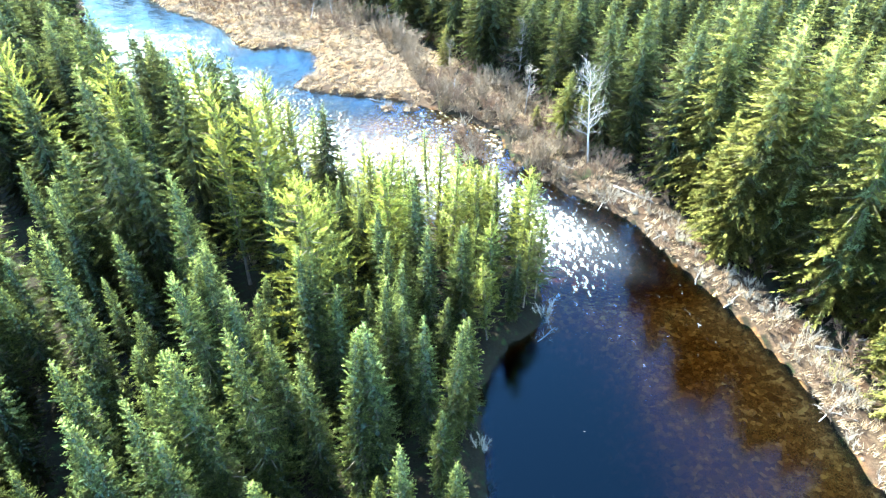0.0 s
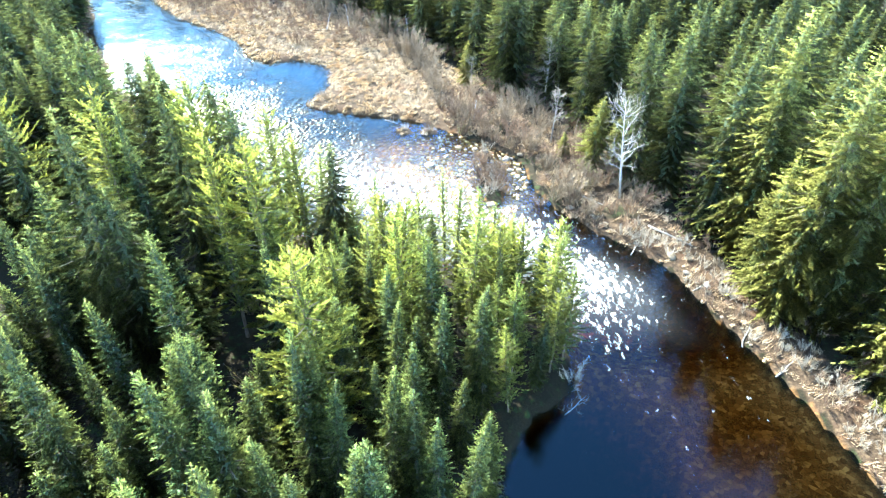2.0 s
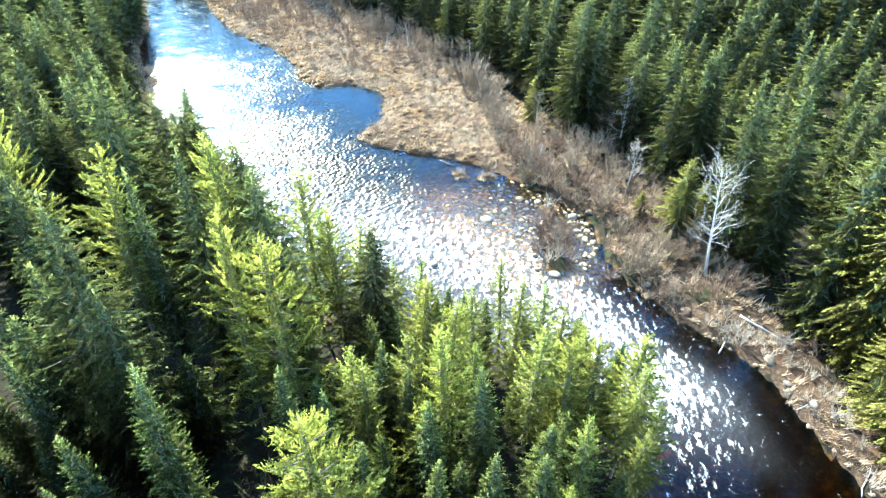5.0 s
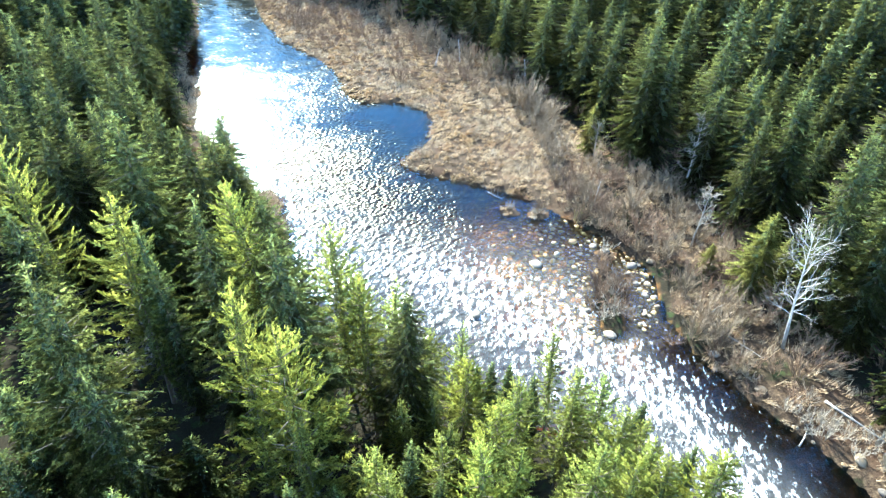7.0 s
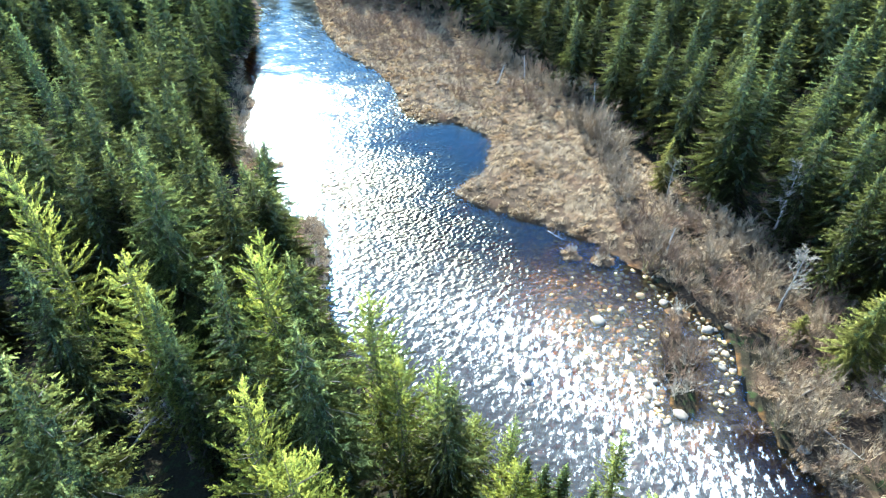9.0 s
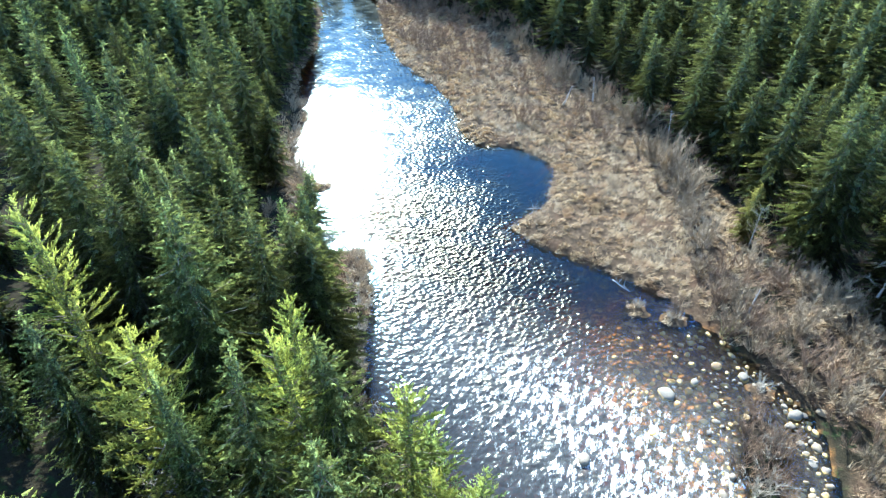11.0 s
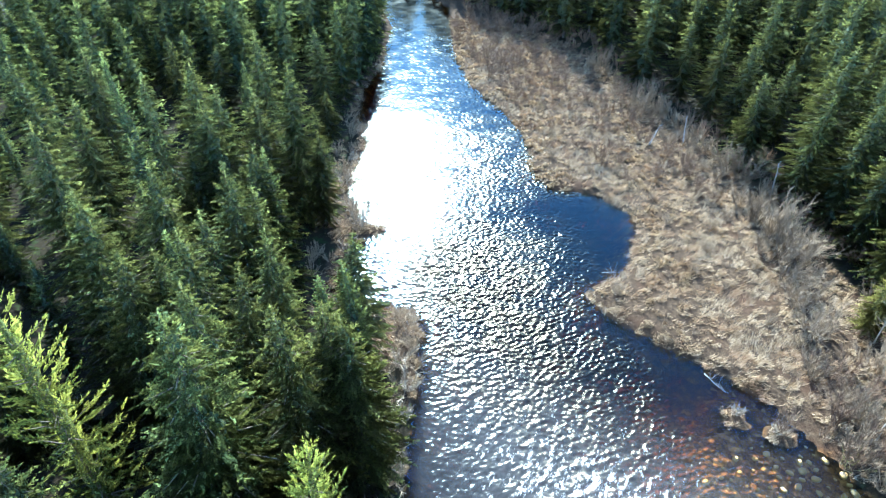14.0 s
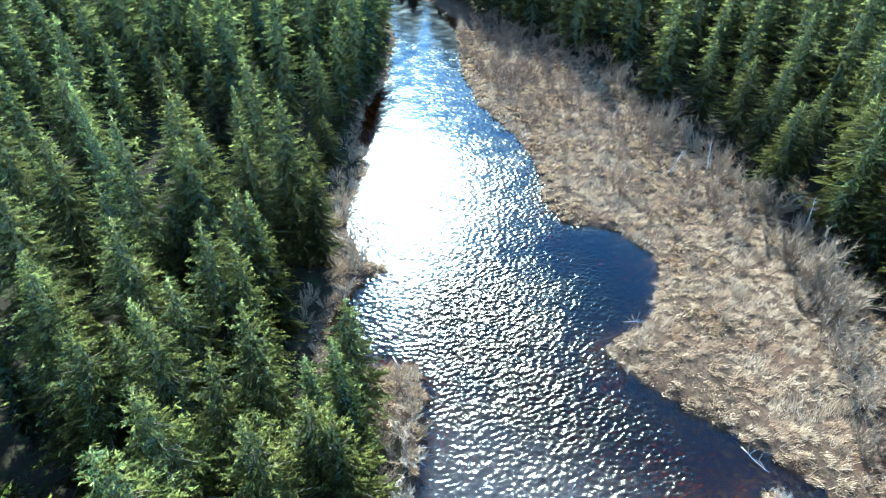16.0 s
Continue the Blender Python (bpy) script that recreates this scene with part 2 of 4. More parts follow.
def inside(p, ring):
    ring = np.array(ring, float)
    hit = np.zeros(len(p), bool)
    for (ax, ay), (bx, by) in zip(ring, np.roll(ring, -1, 0)):
        cross = (ay > p[:, 1]) != (by > p[:, 1])
        if ay != by:
            hit ^= cross & (p[:, 0] < (bx - ax) * (p[:, 1] - ay) / (by - ay) + ax)
    return hit


RIVER = LEFT_BANK + RIGHT_BANK[::-1]
EAST = RIGHT_BANK + [(-150, 600), (600, 600), (600, -60)]
WOODS_EAST = RIGHT_WOODS + [(-150, 600), (600, 600), (600, -60)]


def wobble(p, scale, seed=0.0):
    """Smooth noise between about -1 and 1, from a few crossed waves."""
    x, y = p[:, 0] / scale + seed, p[:, 1] / scale - 1.7 * seed
    x, y = x + 0.7 * np.sin(1.3 * y + seed), y + 0.7 * np.sin(1.1 * x - 2 * seed)
    return (np.sin(x + 0.4 * y) + np.sin(1.9 * y - 0.8 * x + 1) + 0.6 * np.sin(3.1 * x + 2.3 * y + 2) + 0.4 * np.sin(5.3 * y - 4.1 * x)) / 3.0


def rough(p, scale, seed=0.0):
    """Irregular noise between about -1 and 1."""
    return np.array([noise.noise((x, y, seed)) for x, y in (p / scale).tolist()])


def smooth(x, lo, hi):
    s = np.clip((x - lo) / (hi - lo), 0, 1)
    return s * s * (3 - 2 * s)


ISLETS = [(3.2, 72.4, 1.0, 2.6), (3.6, 68.2, 0.9, 1.5), (-7.6, 84.2, 0.9, 0.9), (-4.2, 84.0, 1.0, 1.0), (3.0, 78.2, 0.7, 0.7)]          # x, y and half widths of low islets


def shore(p):
    """Distance from the water's edge, positive on land; the edge itself is a little ragged."""
    d = np.minimum(to_line(p, LEFT_BANK), to_line(p, RIGHT_BANK))
    d = np.where(inside(p, RIVER), -d, d)
    for x, y, a, b in ISLETS:
        d = np.maximum(d, a * (1 - np.hypot((p[:, 0] - x) / a, (p[:, 1] - y) / b)))
    return d + 0.35 * wobble(p, 1.3, 3.0) + 0.25 * wobble(p, 0.45, 5.0)


def bed_depth(p, d):
    pool = smooth(p[:, 1], 50, 40)
    shallow = np.exp(-((p[:, 0] + 2) ** 2 + (p[:, 1] - 79) ** 2) / 130.0) + np.exp(-((p[:, 0] - 5) ** 2 + (p[:, 1] - 72) ** 2) / 70.0)
    off = np.clip(to_line(p, RIGHT_BANK), 0, 30)
    # pool deepened westward so its bed goes dark, imitating the trees' shade
    full = (2.7 + pool * (0.003 * off ** 2 + 0.05 * np.clip(off - 10, 0, 20) ** 2 - 2.35) + 0.25 * wobble(p, 4.0)) * (1 - 0.93 * np.clip(1.3 * shallow, 0, 1))
    return full * (1 - np.exp(np.minimum(d, 0) / 1.8)) + 0.05


def height(p):
    """The ground's height over the water."""
    d = shore(p)
    east = inside(p, EAST)
    woods = np.where(east, np.where(inside(p, WOODS_EAST), to_line(p, RIGHT_WOODS), 0.0), np.maximum(d - 1.5, 0))
    land = 0.10 + 0.42 * smooth(d, 0, 1.6) + 0.05 * np.clip(woods, 0, 30) * np.where(east, 1.0, 0.3) + 0.10 * wobble(p, 2.2, 1.0) * smooth(d, 0, 2)
    land += 0.05 * wobble(p, 0.7, 2.0) * smooth(d, 0.2, 1.5)
    return np.where(d < 0, -bed_depth(p, d), land)


def height_at(x, y):
    return float(height(np.array([[x, y]], float))[0])


# ---- mesh helpers ----
def mesh_of(name, verts, faces, material, attributes=None, shade=False, normals=None):
    me = bpy.data.meshes.new(name)
    me.from_pydata(np.asarray(verts, float).reshape(-1, 3).tolist(), [], faces if isinstance(faces, list) else np.asarray(faces).tolist())
    me.materials.append(material)
    for key, values in (attributes or {}).items():
        me.attributes.new(key, "FLOAT", "POINT").data.foreach_set("value", np.asarray(values, np.float32))
    if shade:
        me.shade_smooth()
    me.update()
    if normals is not None:
        me.shade_smooth()
        me.normals_split_custom_set_from_vertices(np.asarray(normals, float).tolist())
    return me


def part(name, me, parent, label=""):
    ob = new(name, me)
    ob.parent = parent
    return tagged(ob, label)


def root(name, label, category, group="", kind=""):
    return tagged(new(name), label, category, group, kind)


def tubes(paths, sides=5):
    """Tapered round limbs. Each path is a list of (point, radius); the last point closes to a tip."""
    verts, faces = [], []
    for path in paths:
        start = len(verts)
        for i, (p, r) in enumerate(path):
            p, r = Vector(p), float(r)
            q = Vector(path[min(i + 1, len(path) - 1)][0]) - Vector(path[max(i - 1, 0)][0])
            q.normalize()
            u = q.orthogonal().normalized()
            v = q.cross(u)
            for k in range(sides):
                a = 2 * math.pi * k / sides
                verts.append(tuple(p + r * (math.cos(a) * u + math.sin(a) * v)))
        n = len(path)
        for i in range(n - 1):
            for k in range(sides):
                a, b = start + i * sides + k, start + i * sides + (k + 1) % sides
                faces.append((a, b, b + sides, a + sides))
        faces.append(tuple(start + k for k in reversed(range(sides))))
        faces.append(tuple(start + (n - 1) * sides + k for k in range(sides)))
    return verts, faces


def sprays(base, way, length, width, sag=0.12):
    """Thin sprays, blades or twigs: wide at the foot, pointed at the tip, each turned a little its own way."""
    way = way / np.linalg.norm(way, axis=1, keepdims=True)
    side = np.cross(way, RNG.normal(0, 0.45, way.shape) + (0, 0, 1.0))
    side /= np.linalg.norm(side, axis=1, keepdims=True) + 1e-9
    tip = base + way * length[:, None] - np.array([0, 0, 1.0]) * (sag * length)[:, None]
    v = np.stack([base + side * width[:, None], base - side * width[:, None], tip], 1)
    n = len(base)
    return v.reshape(-1, 3), np.arange(3 * n).reshape(n, 3)


RNG = np.random.default_rng(7)


def unit(v):
    return v / (np.linalg.norm(v, axis=-1, keepdims=True) + 1e-9)


def conifer(tall, spread, clear, whorl, arms, per_metre, leaf, wide, power=0.34, droop=0.16, lift=(-18, 26), ragged=0.18, bare=0.2, dense=0.5, jitter=0.4, fan=1.1, hang=0.1, pad=0.2):
    """Crown of a conifer: whorls of boughs, each a flat frond of fine twigs over a dense pad of needles coloured dark
    for shade. Returns crown and limb geometry.
    """
    tri, nrm, inner_shade, tip, limbs = [], [], [], [], []

    def add(v, n, ins, lit_tips):
        tri.append(v), nrm.append(np.repeat(n, 3, 0) if len(n) == len(v) else n), inner_shade.append(np.full(3 * len(v), ins)), tip.append(lit_tips)

    z, top, up = clear * tall, tall * 0.985, np.array((0, 0, 1.0))
    while z < top:
        t = (z - clear * tall) / (tall * (1 - clear))
        r = spread * (1 - math.exp(-(tall - z) * power / spread)) * min(1.0, 0.65 + 2.0 * t) + 0.05
        count = max(4, round(arms * (0.5 + 0.5 * min(1.0, 1.4 * r / spread))))
        turn0 = RNG.uniform(0, 6.283)
        for k in range(count):
            az = turn0 + 6.283 * k / count + RNG.normal(0, 0.25)
            reach = r * RNG.uniform(1 - 2 * ragged, 1 + ragged)
            if reach < 0.08:
                continue
            el = radians(lift[0] + (lift[1] - lift[0]) * t ** 1.4 + RNG.normal(0, 7))
            zz = z + RNG.uniform(-jitter, jitter) * whorl
            out = np.array([math.cos(az), math.sin(az), 0.0])

            def bough(f):
                at_ = reach * f
                q = out * (at_ * math.cos(el))[:, None]
                q[:, 2] = zz + at_ * math.sin(el) - droop * at_ * f + 0.10 * reach * f ** 4
                return q
            n = max(5, int(per_metre * reach + RNG.random()))
            f = np.sort(bare + (1 - bare) * RNG.uniform(0, 1, n) ** 0.7)
            f[-2:] = 1.0
            p = bough(f)
            axis = unit(bough(np.array([1.0])) - bough(np.array([0.5])))[0]
            roll = RNG.normal(0, 0.3)
            side = unit(np.cross(up, axis))
            face = unit(np.cross(axis, side * math.cos(roll) + up * math.sin(roll)))
            side = np.cross(face, axis)
            a = RNG.choice([-1, 1], n) * RNG.uniform(0.3, fan, n) * (1 - 0.7 * (f > 0.93))
            w = axis * np.cos(a)[:, None] + side * np.sin(a)[:, None] + up * RNG.normal(-hang, 0.22, n)[:, None]
            w = unit(w)
            long_ = leaf * (0.5 + 0.5 * min(1.0, r / 1.2)) * (1.2 - 0.5 * f) * RNG.uniform(0.7, 1.3, n)
            flat = unit(np.cross(w, face + RNG.normal(0, 0.35, (n, 3)))) * (long_ * wide)[:, None]
            cloud = unit(out + up * 0.40)
            own = unit(cloud + 0.5 * face + RNG.normal(0, 0.2, 3))
            # the colour weight grows outward, imitating sun on the twig ends
            add(np.stack([p - w * 0.1 * long_[:, None] + flat, p - w * 0.1 * long_[:, None] - flat, p + w * long_[:, None]], 1),
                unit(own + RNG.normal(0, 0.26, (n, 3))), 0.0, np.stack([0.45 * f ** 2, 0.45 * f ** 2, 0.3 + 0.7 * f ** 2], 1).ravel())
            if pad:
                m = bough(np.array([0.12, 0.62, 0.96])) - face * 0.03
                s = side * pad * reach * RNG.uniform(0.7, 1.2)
                # the pad's darker colour stands for shade beneath the bough
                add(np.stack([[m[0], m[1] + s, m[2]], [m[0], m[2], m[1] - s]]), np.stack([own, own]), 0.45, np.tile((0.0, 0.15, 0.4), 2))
            if reach > 0.9 and RNG.random() < 0.3:
                limbs.append([((0, 0, zz), 0.028), (tuple(p[len(p) // 3]), 0.016), (tuple(p[2 * len(p) // 3]), 0.008)])
        z += whorl * (0.5 + 0.5 * (1 - t))
    n = 16                                                         # the leader
    base = np.stack([np.zeros(n), np.zeros(n), np.linspace(top - 0.9, top - 0.02, n)], 1)
    w = unit(np.stack([RNG.normal(0, 0.35, n), RNG.normal(0, 0.35, n), np.ones(n)], 1))
    s = unit(np.cross(w, RNG.normal(0, 1, (n, 3)))) * leaf * 0.6 * wide
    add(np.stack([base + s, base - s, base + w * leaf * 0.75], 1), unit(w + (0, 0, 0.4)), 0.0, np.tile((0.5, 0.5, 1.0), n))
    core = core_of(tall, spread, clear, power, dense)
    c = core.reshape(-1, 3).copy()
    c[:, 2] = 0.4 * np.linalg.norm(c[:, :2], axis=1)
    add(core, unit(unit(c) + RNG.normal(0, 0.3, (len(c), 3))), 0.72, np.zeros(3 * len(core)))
    v = np.concatenate(tri).reshape(-1, 3)
    return (v, np.arange(len(v)).reshape(-1, 3), np.concatenate(inner_shade), np.concatenate(tip), np.concatenate(nrm)), limbs


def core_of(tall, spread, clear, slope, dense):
    """An added shell, coloured dark as the shaded inside of the crown: ragged tufts close round the trunk."""
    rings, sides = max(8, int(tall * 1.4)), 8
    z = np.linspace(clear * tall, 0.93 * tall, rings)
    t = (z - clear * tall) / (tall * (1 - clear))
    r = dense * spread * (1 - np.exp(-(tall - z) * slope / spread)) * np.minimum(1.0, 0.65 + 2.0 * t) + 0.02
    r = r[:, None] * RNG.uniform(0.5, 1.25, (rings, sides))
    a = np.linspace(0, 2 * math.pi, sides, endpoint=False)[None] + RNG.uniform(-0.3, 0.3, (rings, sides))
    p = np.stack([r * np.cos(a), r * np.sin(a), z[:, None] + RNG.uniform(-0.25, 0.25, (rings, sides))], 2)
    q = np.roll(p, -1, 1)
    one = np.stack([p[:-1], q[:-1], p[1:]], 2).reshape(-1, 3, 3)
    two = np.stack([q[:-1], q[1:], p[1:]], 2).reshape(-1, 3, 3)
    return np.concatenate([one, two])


def trunk_path(tall, thick, sway=0.10):
    ax, ay = RNG.normal(0, sway, 2)
    return [((ax * math.sin(3 * s) * s, ay * math.sin(4 * s) * s, -0.3 + s * (tall + 0.2)), thick * (1 - s) ** 1.5 + 0.008 + (0.35 * thick if s == 0 else 0)) for s in (0, 0.04, 0.3, 0.6, 0.85, 1)]


def tree_thing(name, tall, thick, crown, limbs, leaves, wood, label, category, group):
    tree = root(name, label, category, group)
    part("trunk", mesh_of("trunk", *tubes([trunk_path(tall, thick)] + limbs, 5), wood, shade=True), tree)
    part("crown", mesh_of("crown", crown[0], crown[1], leaves, {"inner_shade": crown[2], "tip": crown[3]}, normals=crown[4]), tree)
    return tree


# ---- ground and water ----
def spaced(lo, hi, step, far):
    """Even steps between lo and hi, then ever longer ones out to the horizon."""
    core = list(np.arange(lo, hi + step, step))
    a, b, s = [], [], step
    x, y = core[0], core[-1]
    while x > -far:
        s *= 1.35
        x, y = x - s, y + s
        a.append(x), b.append(y)
    return np.array(a[::-1] + core + b)


def sheet(xs, ys):
    gx, gy = np.meshgrid(xs, ys)
    p = np.stack([gx.ravel(), gy.ravel()], 1)
    nx, ny = len(xs), len(ys)
    i = (np.arange(ny - 1)[:, None] * nx + np.arange(nx - 1)[None]).ravel()
    return p, np.stack([i, i + 1, i + 1 + nx, i + nx], 1)


def open_ground(p):
    """How far the ground is marsh or open bank (1) and not woods (0)."""
    east = inside(p, EAST)
    east_open = np.where(inside(p, WOODS_EAST), 0.3 * smooth(to_line(p, RIGHT_WOODS), 2.0, 0), 1.0)
    west_open = smooth(shore(p), 1.8, 0.5) * smooth(p[:, 1], 68, 76)
    for x, y, r in SPITS:
        west_open = np.maximum(west_open, smooth(np.hypot(p[:, 0] - x, p[:, 1] - y), r + 1.5, r - 0.5))
    wet = (p[:, 0] > -6) & (p[:, 1] > 63) & (p[:, 1] < 92)                        # brush land beside the rapid, darkened for wet channels and painted shade
    return np.where(east, east_open, west_open) * np.where(wet, np.clip(0.62 + 0.5 * wobble(p, 2.4, 4.0), 0.2, 1), 1.0)


SPITS = [(-33.4, 78.6, 3.0), (-46.5, 90.0, 3.4), (-53, 95, 2.2)]

p, f = sheet(spaced(-105, 45, 0.75, 2500), spaced(5, 165, 0.75, 2500))
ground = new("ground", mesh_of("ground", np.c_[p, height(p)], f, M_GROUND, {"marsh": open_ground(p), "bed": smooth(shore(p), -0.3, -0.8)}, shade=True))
tagged(ground, "forest floor, dry marsh and amber stony river bed", "ground", kind="structure")



def river_sheet(lo, hi, step):
    p, f = sheet(np.arange(-140, 33, step), np.arange(lo, hi + step / 2, step))
    f = f[shore(p[f[:, 0]]) < 1.2]
    used = np.unique(f)
    back = np.zeros(len(p), int)
    back[used] = np.arange(len(used))
    return p[used], back[f]


stretches = [river_sheet(-40, 38, 0.6), river_sheet(38, 116, 0.125), river_sheet(116, 150, 0.17), river_sheet(150, 190, 0.6)]     # fine where the water is rough
p = np.concatenate([q for q, _ in stretches])
f = np.concatenate([g + n for (_, g), n in zip(stretches, np.cumsum([0] + [len(q) for q, _ in stretches]))])
d = shore(p)
calm = 1 - 0.92 * smooth(p[:, 1], 74, 66) * smooth(to_line(p, RIGHT_BANK), 6.0, 2.0)                   # smooth water under the east bank
fast = np.exp(-(to_line(p, RAPIDS) / 11.0) ** 2) * smooth(p[:, 1], 44, 56) * smooth(-d, -0.3, 1.5) * calm
cove = np.exp(-((p[:, 0] + 27.5) ** 2 + (p[:, 1] - 101) ** 2) / 45.0)
inlet = np.exp(-((p[:, 0] + 42) ** 2 + (p[:, 1] - 84.5) ** 2) / 30.0)
upper = smooth(p[:, 1], 84, 95) * (1 - 0.4 * smooth(p[:, 1], 112, 126)) * (1 - np.clip(1.3 * cove + inlet, 0, 1))
lively = np.clip(np.maximum(fast, 0.62 * upper), 0.02, 1)
q = p @ np.array([[0.79, -0.61], [0.61, 0.79]]).T * (1.0, 0.75)                # along and across the current
chop = 0.14 * (0.35 - np.abs(rough(q, 0.33, 4.0))) + 0.12 * rough(q, 0.25, 8.0) + 0.05 * rough(q, 0.8, 3.0)
lively = lively * np.clip(1.0 + 0.5 * rough(p, 3.0, 7.0) + 0.35 * rough(p, 1.2, 5.0), 0.3, 1.4)
torn = smooth(p[:, 1], 84, 70) * fast                                          # longer, steeper waves in the rapid
chop = chop * (1 - 0.35 * torn) + 0.75 * torn * (0.26 * (0.3 - np.abs(rough(q, 1.1, 6.0))) + 0.12 * rough(q, 0.6, 9.0))
z = 1.0 * lively * chop + 0.004 * wobble(p, 0.5, 2.0)
foam_zone = 0.62 * fast * smooth(p[:, 1], 84, 70) + 0.3 * np.exp(-(to_line(p, [(13.5, 46), (12.5, 57), (9, 63)]) / 3.6) ** 2) + 0.25 * np.exp(-(to_line(p, [(9, 63), (-4, 67), (-14, 72)]) / 7.0) ** 2) + 0.24 * np.exp(-(to_line(p, [(11.5, 50), (13.5, 42), (16, 35)]) / 3.5) ** 2) + 0.2 * np.exp(-(to_line(p, [(18, 55), (20, 48), (22.5, 40)]) / 3.0) ** 2)
water = new("water", mesh_of("water", np.c_[p, z], f, M_WATER,
                             {"depth": bed_depth(p, d), "fast": lively, "torn": torn, "foam": np.clip(foam_zone, 0, 1)}, shade=True))
tagged(water, "tea-brown river water with a glittering rapid", "water", kind="structure")

# ---- trees ----
# places and heights of the trees that can be told apart: x, y, height
WEST_FRONT = [(-15.4, 17.1, 15.7), (-14.2, 18.4, 16.0), (-14.0, 20.6, 15.4), (-11.3, 19.9, 17.0), (-11.0, 24.5, 16.2), (-9.2, 21.1, 17.4),
              (-7.1, 23.1, 13.3), (-5.0, 22.8, 14.4), (-3.5, 23.4, 15.2), (-2.2, 28.2, 12.3), (0.4, 25.8, 13.0), (-0.8, 26.2, 12.6),
              (-13.1, 26.2, 16.8), (-8.6, 30.3, 14.6), (-8.0, 28.6, 15.5), (-6.8, 27.6, 14.1), (-3.8, 29.4, 13.7), (1.7, 28.8, 10.5),
              (-16.9, 34.3, 17.3), (-13.8, 27.2, 17.5), (-21.6, 27.3, 17.8), (-14.9, 28.2, 16.5), (-18.2, 21.0, 15.2), (-9.0, 25.0, 13.0)]
WEST_MIDDLE = [(-1.5, 40.2, 13.8), (-16.3, 49.0, 19.9), (-19.8, 54.0, 18.9), (-21.7, 50.2, 19.8), (-25.8, 50.0, 18.8), (-10.9, 50.6, 14.8),
               (-34.4, 60.8, 19.2), (-31.2, 57.4, 21.0), (-34.3, 62.7, 14.4), (-35.7, 63.4, 16.5),
               (-38.8, 64.3, 17.9), (-41.7, 63.6, 15.8), (-43.8, 65.7, 15.2), (-41.0, 67.6, 16.9), (-43.0, 71.3, 17.6), (-41.5, 72.0, 15.9),
               (-46.0, 78.2, 15.4), (-50.8, 65.2, 16.4), (-42.9, 61.7, 16.3), (-30.2, 62.9, 17.9), (-32.9, 69.2, 14.4),
               (-50.6, 88.6, 11.0), (-53.9, 81.5, 17.6), (-57.2, 80.3, 19.9), (-60.8, 77.0, 20.5), (-58.2, 91.0, 19.2), (-75.2, 82.6, 16.0), (-30.6, 66.6, 15.6), (-31.6, 70.0, 15.0), (-35.0, 73.4, 14.0), (-28.8, 65.4, 14.5)]
WEST_PINES = [(-29.0, 51.0, 19.6), (-37.4, 54.1, 21.2), (-8.3, 32.5, 18.9), (-13.6, 42.4, 19.7), (-17.4, 44.2, 19.4), (-19.2, 52.6, 20.3), (-16.0, 54.5, 16.5), (-13.1, 51.4, 15.2),
              (-3.8, 42.0, 14.5), (-5.5, 46.0, 13.8), (3.0, 43.5, 12.8), (-24.5, 57.0, 17.0)]
LARCHES = [(6.9, 44.1, 12.1), (-0.4, 49.5, 12.3), (-7.7, 52.9, 11.2), (-12.6, 53.6, 13.2), (-15.4, 56.6, 12.4), (-3.0, 48.5, 12.0), (2.4, 48.3, 11.5),
           (4.6, 46.6, 11.8), (0.8, 45.2, 12.6), (7.2, 41.4, 10.2), (4.2, 40.4, 11.0), (-9.6, 54.2, 9.0)]
EAST_EDGE = [(24.9, 61.5, 19.0), (30.6, 47.6, 17.0), (32.8, 40.6, 14.4), (27.9, 49.0, 16.8), (7.5, 104.0, 17.0), (6.0, 98.2, 18.0), (-8.0, 118.0, 13.4),
             (-7.6, 122.4, 16.8), (-13.5, 124.0, 12.4), (12.5, 91.5, 13.4), (33.0, 45.0, 18.5), (29.5, 54.0, 19.0), (27.2, 58.0, 18.2), (36.0, 38.0, 15.0),
             (33.8, 52.0, 19.5), (21.5, 74.0, 16.5), (18.6, 82.5, 17.0), (15.5, 88.5, 15.5), (36.5, 36.0, 16.0), (38.0, 32.0, 16.0), (40.0, 28.0, 15.5), (35.5, 41.5, 16.0), (22.6, 68.0, 14.5), (1.5, 106.0, 16.2)]
SMALL_SPRUCES = [(15.5, 74.2, 9.3), (0.5, 99.3, 6.8), (18.4, 75.5, 6.0), (33.6, 33.8, 5.5), (12.4, 76.8, 3.4), (36.0, 29.5, 6.5)]
WEST_BACK = [(-55.9, 75.1, 20.4), (-52.7, 88.0, 17.9), (-66.9, 75.2, 16.0), (-70.7, 74.1, 19.0), (-57.3, 67.4, 19.2), (-52.7, 72.1, 17.0), (-48.9, 70.3, 16.3),
             (-52.9, 76.0, 13.7), (-52.0, 82.9, 16.6), (-47.0, 76.3, 16.0), (-47.6, 62.8, 18.0), (-37.3, 68.3, 16.8), (-45.9, 67.5, 18.6), (-24.2, 40.8, 21.5),
             (-21.8, 39.8, 17.3), (-34.8, 65.8, 12.5), (-30.7, 56.5, 14.8), (-35.8, 50.7, 17.5), (-51.5, 78.4, 18.0)]
